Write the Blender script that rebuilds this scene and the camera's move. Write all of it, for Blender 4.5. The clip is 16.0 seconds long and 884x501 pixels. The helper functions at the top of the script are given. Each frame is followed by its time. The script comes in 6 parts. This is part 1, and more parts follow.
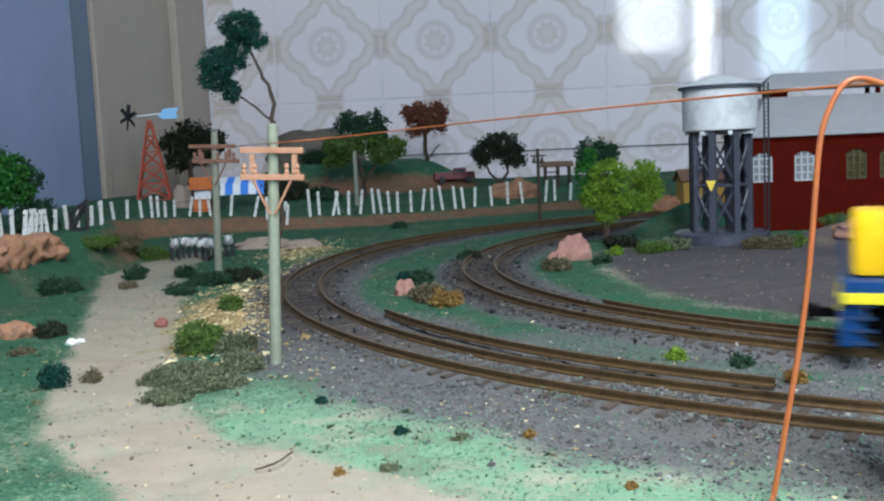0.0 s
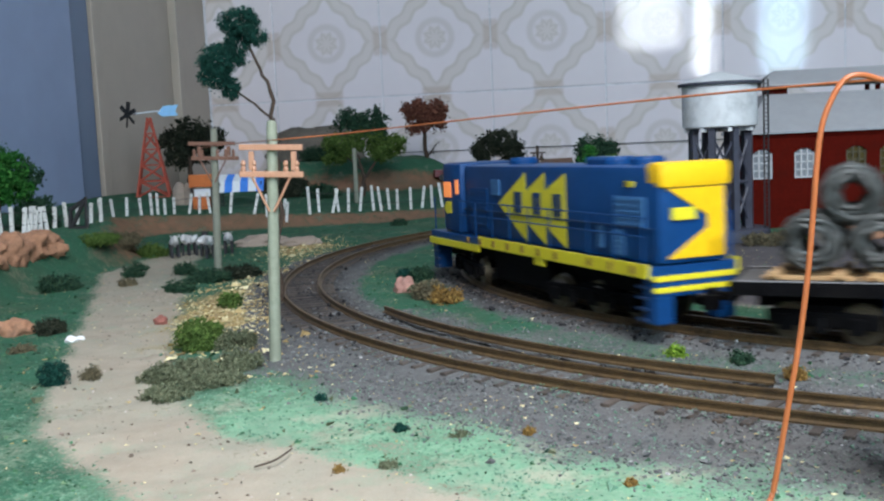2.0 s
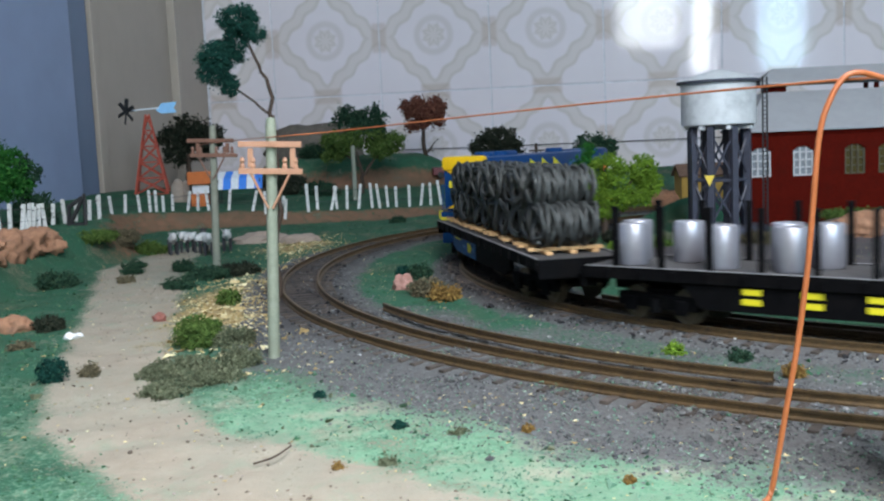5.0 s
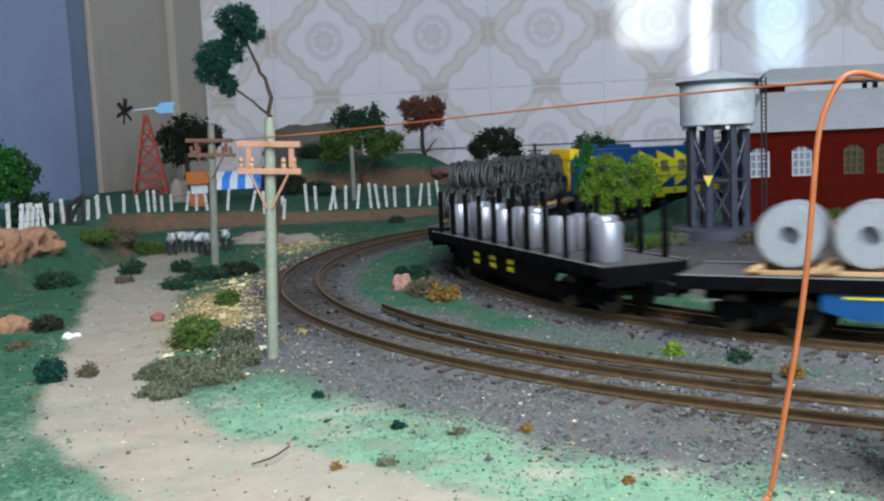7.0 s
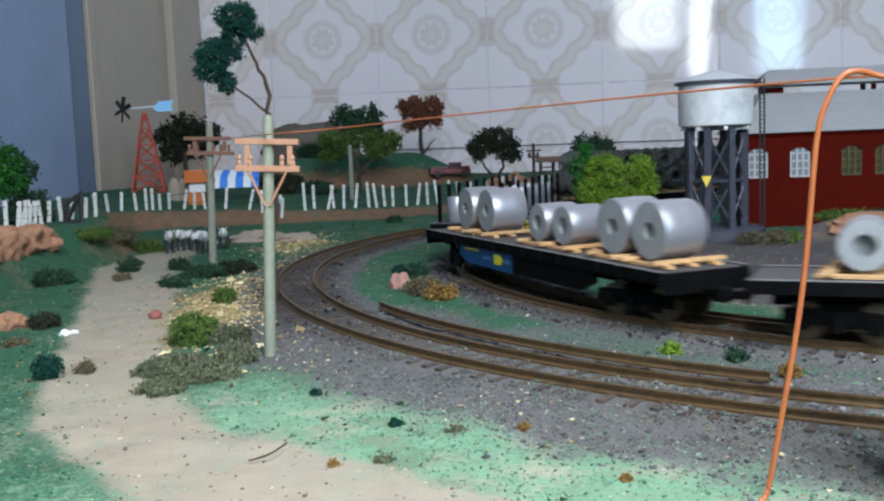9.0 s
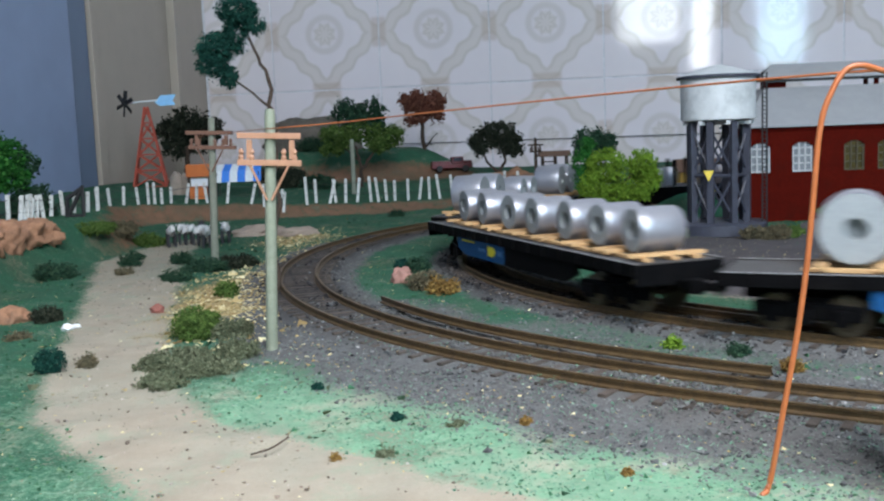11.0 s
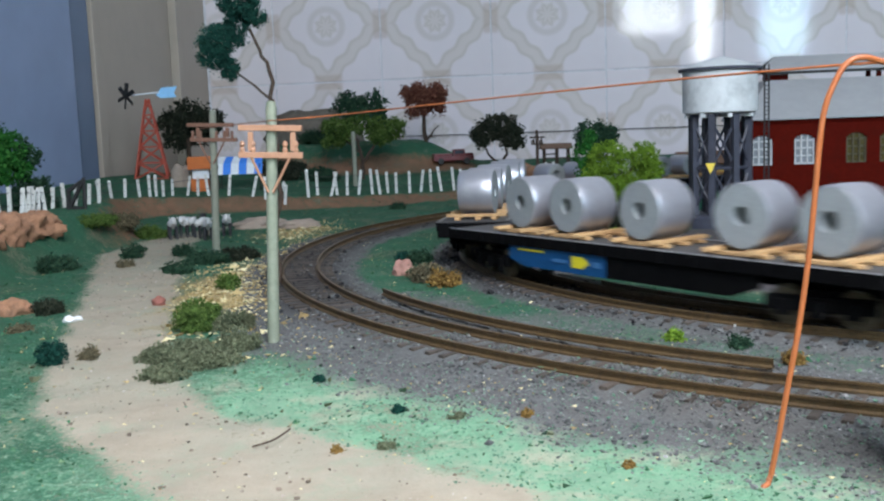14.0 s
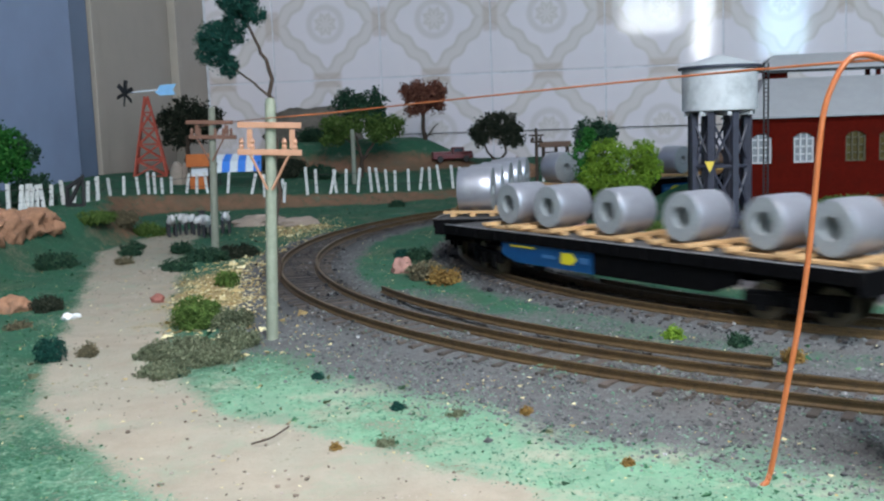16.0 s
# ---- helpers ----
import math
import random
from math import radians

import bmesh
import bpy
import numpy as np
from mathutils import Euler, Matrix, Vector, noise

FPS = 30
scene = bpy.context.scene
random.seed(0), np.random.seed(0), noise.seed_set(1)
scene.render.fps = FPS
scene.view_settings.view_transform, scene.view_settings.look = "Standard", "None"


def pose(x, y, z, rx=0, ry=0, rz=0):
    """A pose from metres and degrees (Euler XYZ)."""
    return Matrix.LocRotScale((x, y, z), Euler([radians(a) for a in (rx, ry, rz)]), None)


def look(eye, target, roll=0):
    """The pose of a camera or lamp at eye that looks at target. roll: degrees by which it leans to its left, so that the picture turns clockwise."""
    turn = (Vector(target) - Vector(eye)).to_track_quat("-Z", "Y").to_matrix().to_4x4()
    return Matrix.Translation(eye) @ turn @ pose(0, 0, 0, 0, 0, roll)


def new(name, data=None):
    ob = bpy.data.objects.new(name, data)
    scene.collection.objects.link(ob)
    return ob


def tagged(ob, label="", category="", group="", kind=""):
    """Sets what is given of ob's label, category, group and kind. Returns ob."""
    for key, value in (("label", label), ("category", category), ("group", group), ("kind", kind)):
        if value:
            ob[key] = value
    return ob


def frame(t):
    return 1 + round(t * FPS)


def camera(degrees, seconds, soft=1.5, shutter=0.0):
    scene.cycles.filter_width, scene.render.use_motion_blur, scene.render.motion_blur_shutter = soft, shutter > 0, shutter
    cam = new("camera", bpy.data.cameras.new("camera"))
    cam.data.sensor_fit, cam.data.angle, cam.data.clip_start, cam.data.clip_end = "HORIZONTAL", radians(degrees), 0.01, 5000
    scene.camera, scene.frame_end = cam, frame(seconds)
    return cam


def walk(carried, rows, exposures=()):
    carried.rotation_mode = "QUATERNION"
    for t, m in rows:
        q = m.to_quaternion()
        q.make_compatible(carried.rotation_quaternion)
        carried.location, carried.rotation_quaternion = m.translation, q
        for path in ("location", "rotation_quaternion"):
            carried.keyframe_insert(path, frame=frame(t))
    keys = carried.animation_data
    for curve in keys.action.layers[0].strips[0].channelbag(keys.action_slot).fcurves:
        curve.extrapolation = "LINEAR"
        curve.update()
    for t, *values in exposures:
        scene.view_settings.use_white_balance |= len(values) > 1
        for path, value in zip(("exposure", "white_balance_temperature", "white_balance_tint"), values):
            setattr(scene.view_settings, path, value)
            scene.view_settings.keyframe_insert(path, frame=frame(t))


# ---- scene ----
cam = camera(48.08, 16.0, soft=2.3, shutter=1.0)
EYE = (0.0, 0.0, 0.0605)
# seconds, sway of the eye in millimetres, tilt, roll and turn in degrees
PATH = [
    (0, 0, -0, 0, 84.095, 2.541, -0.263),
    (0.5, 0.099, 0.074, -0.021, 84.035, 2.605, -0.256),
    (1, -0.203, 0.062, -0.183, 83.992, 2.522, -0.306),
    (1.5, 0.055, 0.111, 0.073, 83.93, 2.576, -0.26),
    (2, 0.132, 0.189, -0.072, 83.933, 2.58, -0.273),
    (2.5, 0.067, 0.19, -0.028, 83.851, 2.52, -0.292),
    (3, -0.037, 0.477, 0, 83.812, 2.561, -0.381),
    (3.5, 0.074, 0.206, -0.035, 83.782, 2.583, -0.303),
    (4, -0.089, 0.078, -0.199, 83.814, 2.481, -0.314),
    (6.5, -0.047, 0.479, -0.115, 83.751, 2.514, -0.43),
    (7, -0.065, 0.449, -0.177, 83.792, 2.455, -0.427),
    (7.5, -0.163, 0.543, -0.315, 83.822, 2.402, -0.435),
    (8, -0.2, 0.587, -0.472, 83.827, 2.31, -0.469),
    (8.5, -0.198, 0.661, -0.652, 83.831, 2.242, -0.517),
    (9, -0.206, 0.593, -0.841, 83.808, 2.184, -0.529),
    (11.5, -0.247, 0.575, -0.842, 83.425, 2.121, -0.379),
    (12, -0.377, 0.598, -0.923, 83.387, 2.059, -0.377),
    (12.5, -0.264, 0.663, -0.994, 83.356, 2.089, -0.372),
    (13, -0.199, 0.703, -0.951, 83.348, 2.114, -0.383),
    (13.5, -0.291, 0.627, -0.917, 83.215, 2.133, -0.385),
    (14, -0.215, 0.726, -0.894, 83.06, 2.132, -0.333),
    (14.5, -0.283, 0.906, -1.1, 83.095, 2.08, -0.388),
    (15, -0.188, 0.699, -1.035, 83.034, 2.118, -0.366),
    (15.5, -0.212, 0.874, -1.114, 83.012, 2.064, -0.368),
    (16, -0.319, 0.994, -1.091, 82.952, 2.034, -0.385),
]
walk(cam, [(t, pose(dx / 1000, dy / 1000, EYE[2] + dz / 1000, a, b, c)) for t, dx, dy, dz, a, b, c in PATH],
     exposures=[(0, 0.0), (16, 0.0)])

# ---- world, windows, lamps ----
world = bpy.data.worlds.new("world")
scene.world = world
world.use_nodes = True
wn = world.node_tree
sky = wn.nodes.new("ShaderNodeTexSky")
sky.sky_type, sky.sun_disc = "NISHITA", False
sky.sun_elevation, sky.sun_rotation = radians(40), radians(200)
wn.links.new(sky.outputs["Color"], wn.nodes["Background"].inputs["Color"])
wn.nodes["Background"].inputs["Strength"].default_value = 0.12


def window_lamp(x0, x1, z0, z1, power, color):
    """Daylight in one window opening."""
    lamp = bpy.data.lights.new("window_light", "AREA")
    lamp.shape, lamp.size, lamp.size_y, lamp.color = "RECTANGLE", x1 - x0, z1 - z0, color
    lamp.energy = power * (x1 - x0) * (z1 - z0)
    ob = new("window_light", lamp)
    ob.matrix_world = look(((x0 + x1) / 2, -0.66, (z0 + z1) / 2), ((x0 + x1) / 2, 1.0, (z0 + z1) / 2))
    return ob


def added_front_lamp(x, y, z, r, power):
    """An unseen hanging lamp, added to brighten the front of the table."""
    lamp = bpy.data.lights.new("front_fill_light", "AREA")
    lamp.shape, lamp.size, lamp.energy, lamp.color = "DISK", 2 * r, power, (1.0, 0.965, 1.0)
    ob = new("front_fill_light", lamp)
    ob.matrix_world = look((x, y, z), (x, y, 0))
    return ob


LAMP = (0.10, 0.0, 0.47)
added_front_lamp(*LAMP, 0.10, 3.85)
DAY = 68.0     # watts for each square metre of opening
window_lamp(-0.026, 0.183, 0.33, 1.1, 1.1 * DAY, (0.88, 0.98, 1.06))
window_lamp(0.196, 0.275, 0.231, 1.1, 1.5 * DAY, (0.88, 0.98, 1.06))
window_lamp(0.42, 0.574, 0.224, 1.1, DAY, (0.55, 0.88, 1.15))

# ---- node materials ----


def nodes_of(name):
    m = bpy.data.materials.new(name)
    m.use_nodes = True
    t = m.node_tree
    return m, t, t.nodes["Principled BSDF"]


def coords(t, kind="Object"):
    return t.nodes.new("ShaderNodeTexCoord").outputs[kind]


def noise_tex(t, vec, scale, detail=4, rough=0.6):
    n = t.nodes.new("ShaderNodeTexNoise")
    n.inputs["Scale"].default_value, n.inputs["Detail"].default_value, n.inputs["Roughness"].default_value = scale, detail, rough
    t.links.new(vec, n.inputs["Vector"])
    return n.outputs["Fac"]


def ramp(t, fac, stops):
    r = t.nodes.new("ShaderNodeValToRGB")
    while len(r.color_ramp.elements) < len(stops):
        r.color_ramp.elements.new(0.5)
    for e, (p, c) in zip(r.color_ramp.elements, stops):
        e.position, e.color = p, (*c, 1) if len(c) == 3 else c
    t.links.new(fac, r.inputs["Fac"])
    return r.outputs["Color"]


def mixc(t, fac, a, b, mode="MIX"):
    n = t.nodes.new("ShaderNodeMix")
    n.data_type, n.blend_type = "RGBA", mode
    for s, v in (("Factor", fac), ("A", a), ("B", b)):
        sock = [i for i in n.inputs if i.name == s and (i.type == "RGBA" if s != "Factor" else i.type == "VALUE")][0]
        if isinstance(v, bpy.types.NodeSocket):
            t.links.new(v, sock)
        else:
            sock.default_value = (*v, 1) if isinstance(v, tuple) else v
    return [o for o in n.outputs if o.type == "RGBA"][0]


def maths(t, op, a, b=None, c=None):
    n = t.nodes.new("ShaderNodeMath")
    n.operation = op
    for i, v in enumerate((a, b, c)):
        if v is None:
            continue
        if isinstance(v, bpy.types.NodeSocket):
            t.links.new(v, n.inputs[i])
        else:
            n.inputs[i].default_value = v
    return n.outputs[0]


def bump(t, bsdf, fac, strength, dist):
    n = t.nodes.new("ShaderNodeBump")
    n.inputs["Strength"].default_value, n.inputs["Distance"].default_value = strength, dist
    t.links.new(fac, n.inputs["Height"])
    t.links.new(n.outputs["Normal"], bsdf.inputs["Normal"])


def surface(name, color, dark=0.7, light=1.2, scale=300, rough=0.7, metal=0.0, relief=0.2, fine=4.0, wear=None, vary=0.0, emit=0.0, gloss=0.5):
    """Paint, plastic, wood or plaster with grain and stains at two scales; wear: a second colour in patches."""
    m, t, b = nodes_of(name)
    v = coords(t)
    n1, n2 = noise_tex(t, v, scale), noise_tex(t, v, scale * fine, 3)
    lo, hi = tuple(c * dark for c in color), tuple(min(1, c * light) for c in color)
    col = ramp(t, n1, [(0.3, lo), (0.7, hi)])
    col = mixc(t, 0.35, col, ramp(t, n2, [(0.3, lo), (0.7, hi)]))
    if wear:
        col = mixc(t, ramp(t, noise_tex(t, v, scale * 0.6, 6, 0.7), [(0.52, (0, 0, 0)), (0.68, (1, 1, 1))]), col, wear)
    if vary:
        info = t.nodes.new("ShaderNodeObjectInfo")
        col = mixc(t, 1.0, col, ramp(t, info.outputs["Random"], [(0, (1 - vary,) * 3), (1, (1 + vary * 0.3,) * 3)]), "MULTIPLY")
    t.links.new(col, b.inputs["Base Color"])
    b.inputs["Roughness"].default_value, b.inputs["Metallic"].default_value = rough, metal
    b.inputs["Specular IOR Level"].default_value = gloss
    if emit:
        t.links.new(col, b.inputs["Emission Color"])
        b.inputs["Emission Strength"].default_value = emit
    if relief:
        bump(t, b, n2, relief, 0.0006)
    return m


def flock(name, stops, rough=0.95, spread=0.25):
    """Foam, turf, gravel: every little piece has its own shade."""
    m, t, b = nodes_of(name)
    geo = t.nodes.new("ShaderNodeNewGeometry")
    col = ramp(t, geo.outputs["Random Per Island"], stops)
    n = noise_tex(t, coords(t), 90, 3)
    col = mixc(t, 1.0, col, ramp(t, n, [(0.3, (1 - spread,) * 3), (0.7, (1 + spread * 0.4,) * 3)]), "MULTIPLY")
    t.links.new(col, b.inputs["Base Color"])
    b.inputs["Roughness"].default_value = rough
    b.inputs["Specular IOR Level"].default_value = 0.15
    return m


def ground_material():
    m, t, b = nodes_of("layout_ground")
    v = coords(t)
    layers = []
    for name in ("cover", "cover_more"):
        att = t.nodes.new("ShaderNodeAttribute")
        att.attribute_name = name
        sep = t.nodes.new("ShaderNodeSeparateColor")
        t.links.new(att.outputs["Color"], sep.inputs["Color"])
        layers.append((sep, att))
    (one, one_a), (two, _) = layers
    big, mid, fine = noise_tex(t, v, 26, 5, 0.65), noise_tex(t, v, 120, 6, 0.7), noise_tex(t, v, 850, 3, 0.7)
    grit = noise_tex(t, v, 2200, 2, 0.6)

    def mask(channel, soft=0.22, amount=1.0):
        k = maths(t, "ADD", channel, maths(t, "MULTIPLY", maths(t, "SUBTRACT", mid, 0.5), 1.1 * amount))
        k = maths(t, "ADD", k, maths(t, "MULTIPLY", maths(t, "SUBTRACT", big, 0.5), 1.5 * amount))
        k = maths(t, "ADD", k, maths(t, "MULTIPLY", maths(t, "SUBTRACT", fine, 0.5), 1.3 * amount))
        return ramp(t, k, [(0.5 - soft, (0, 0, 0)), (0.5 + soft, (1, 1, 1))])

    def some(noise_, a, c, top=1.0):
        return ramp(t, noise_, [(a, (0, 0, 0)), (c, (top,) * 3)])

    dirt = mixc(t, mid, (0.23, 0.195, 0.15), (0.42, 0.37, 0.295))
    dirt = mixc(t, some(big, 0.42, 0.66, 0.55), dirt, (0.30, 0.31, 0.25))
    dirt = mixc(t, some(noise_tex(t, v, 70, 5, 0.7), 0.54, 0.7, 0.6), dirt, (0.24, 0.30, 0.22))
    dirt = mixc(t, some(grit, 0.58, 0.8, 0.6), dirt, (0.24, 0.19, 0.15))
    yard = mixc(t, mid, (0.062, 0.056, 0.06), (0.105, 0.095, 0.10))
    dirt = mixc(t, mask(one_a.outputs["Alpha"], amount=0.6), dirt, yard)
    dark = mixc(t, mid, (0.012, 0.062, 0.036), (0.045, 0.145, 0.085))
    dark = mixc(t, some(fine, 0.55, 0.8, 0.6), dark, (0.10, 0.16, 0.10))
    dark = mixc(t, some(big, 0.48, 0.7, 0.55), dark, (0.085, 0.095, 0.06))
    # front turf: mint, paled to stand in for stronger light there
    pale = mixc(t, mid, (0.085, 0.215, 0.125), (0.23, 0.41, 0.27))
    pale = mixc(t, some(fine, 0.5, 0.75, 0.6), pale, (0.28, 0.39, 0.29))
    pale = mixc(t, some(big, 0.46, 0.62, 0.6), pale, (0.17, 0.21, 0.165))
    pale = mixc(t, some(noise_tex(t, v, 55, 5, 0.7), 0.50, 0.64, 0.85), pale, (0.33, 0.33, 0.25))
    turf = mixc(t, mask(maths(t, "MULTIPLY", two.outputs["Red"], 0.85), 0.3), dark, pale)
    stone = mixc(t, fine, (0.05, 0.052, 0.054), (0.175, 0.178, 0.178))
    stone = mixc(t, some(mid, 0.4, 0.75, 0.6), stone, (0.085, 0.075, 0.07))
    stone = mixc(t, some(grit, 0.6, 0.8, 0.5), stone, (0.22, 0.22, 0.225))
    # ballast turns near black along the tracks towards the back
    stone = mixc(t, maths(t, "MULTIPLY", two.outputs["Blue"], 0.9), stone, (0.022, 0.019, 0.021))
    straw = mixc(t, fine, (0.20, 0.14, 0.065), (0.44, 0.34, 0.17))
    earth = mixc(t, mid, (0.13, 0.062, 0.04), (0.30, 0.16, 0.10))
    earth = mixc(t, some(big, 0.45, 0.65, 0.6), earth, (0.12, 0.11, 0.07))
    col = mixc(t, mask(one.outputs["Red"]), dirt, turf)
    col = mixc(t, mask(two.outputs["Green"]), col, straw)
    col = mixc(t, mask(one.outputs["Blue"]), col, earth)
    col = mixc(t, mask(one.outputs["Green"]), col, stone)
    t.links.new(col, b.inputs["Base Color"])
    b.inputs["Roughness"].default_value = 0.95
    b.inputs["Specular IOR Level"].default_value = 0.15
    bump(t, b, maths(t, "ADD", mid, maths(t, "MULTIPLY", fine, 0.6)), 0.6, 0.001)
    return m


def tile_material():
    """Cream glazed tile: a round medallion inside a scrolled, beige lozenge band, quarter flowers in the corners."""
    m, t, b = nodes_of("decorated_glazed_tile")
    v = coords(t)
    sep = t.nodes.new("ShaderNodeSeparateXYZ")
    t.links.new(v, sep.inputs[0])
    ax = maths(t, "DIVIDE", maths(t, "ABSOLUTE", sep.outputs["X"]), 0.075)
    az = maths(t, "DIVIDE", maths(t, "ABSOLUTE", sep.outputs["Z"]), 0.075)
    r = maths(t, "SQRT", maths(t, "ADD", maths(t, "MULTIPLY", ax, ax), maths(t, "MULTIPLY", az, az)))
    wob = maths(t, "MULTIPLY", maths(t, "SINE", maths(t, "MULTIPLY", maths(t, "SUBTRACT", ax, az), 11.0)), 0.035)
    loz = maths(t, "ADD", maths(t, "ADD", ax, az), wob)

    def ring(d, at, half, soft=0.03):
        k = maths(t, "ABSOLUTE", maths(t, "SUBTRACT", d, at))
        return ramp(t, maths(t, "SUBTRACT", k, half - soft), [(0.0, (1, 1, 1)), (2 * soft, (0, 0, 0))])

    base = mixc(t, noise_tex(t, v, 18), (0.77, 0.695, 0.73), (0.85, 0.77, 0.805))
    beige, taupe = (0.66, 0.58, 0.52), (0.56, 0.49, 0.45)
    def layer(col, fac, paint, amount):
        return mixc(t, maths(t, "MULTIPLY", fac, 0.85 * amount), col, paint)
    col = layer(base, ring(loz, 0.93, 0.17), beige, 0.6)
    col = layer(col, ring(loz, 0.80, 0.045), taupe, 0.45)
    col = layer(col, ring(loz, 1.07, 0.035), taupe, 0.5)
    col = layer(col, ring(r, 0.30, 0.055), taupe, 0.5)
    col = layer(col, ring(r, 0.0, 0.19), beige, 0.55)
    petals = maths(t, "ADD", r, maths(t, "MULTIPLY", maths(t, "COSINE", maths(t, "MULTIPLY", maths(t, "ARCTAN2", az, ax), 8.0)), 0.05))
    col = layer(col, ring(petals, 0.14, 0.035), taupe, 0.5)
    # scrolls on the axes, where the lozenges of two tiles meet
    tip = maths(t, "MAXIMUM", ax, az)
    low = maths(t, "MINIMUM", ax, az)
    col = layer(col, maths(t, "MULTIPLY", ring(tip, 0.97, 0.10), ring(low, 0.0, 0.26)), (0.52, 0.40, 0.33), 0.55)
    t.links.new(col, b.inputs["Base Color"])
    b.inputs["Roughness"].default_value = 0.07
    b.inputs["Specular IOR Level"].default_value = 0.36
    bump(t, b, noise_tex(t, v, 22, 2), 0.05, 0.002)
    return m


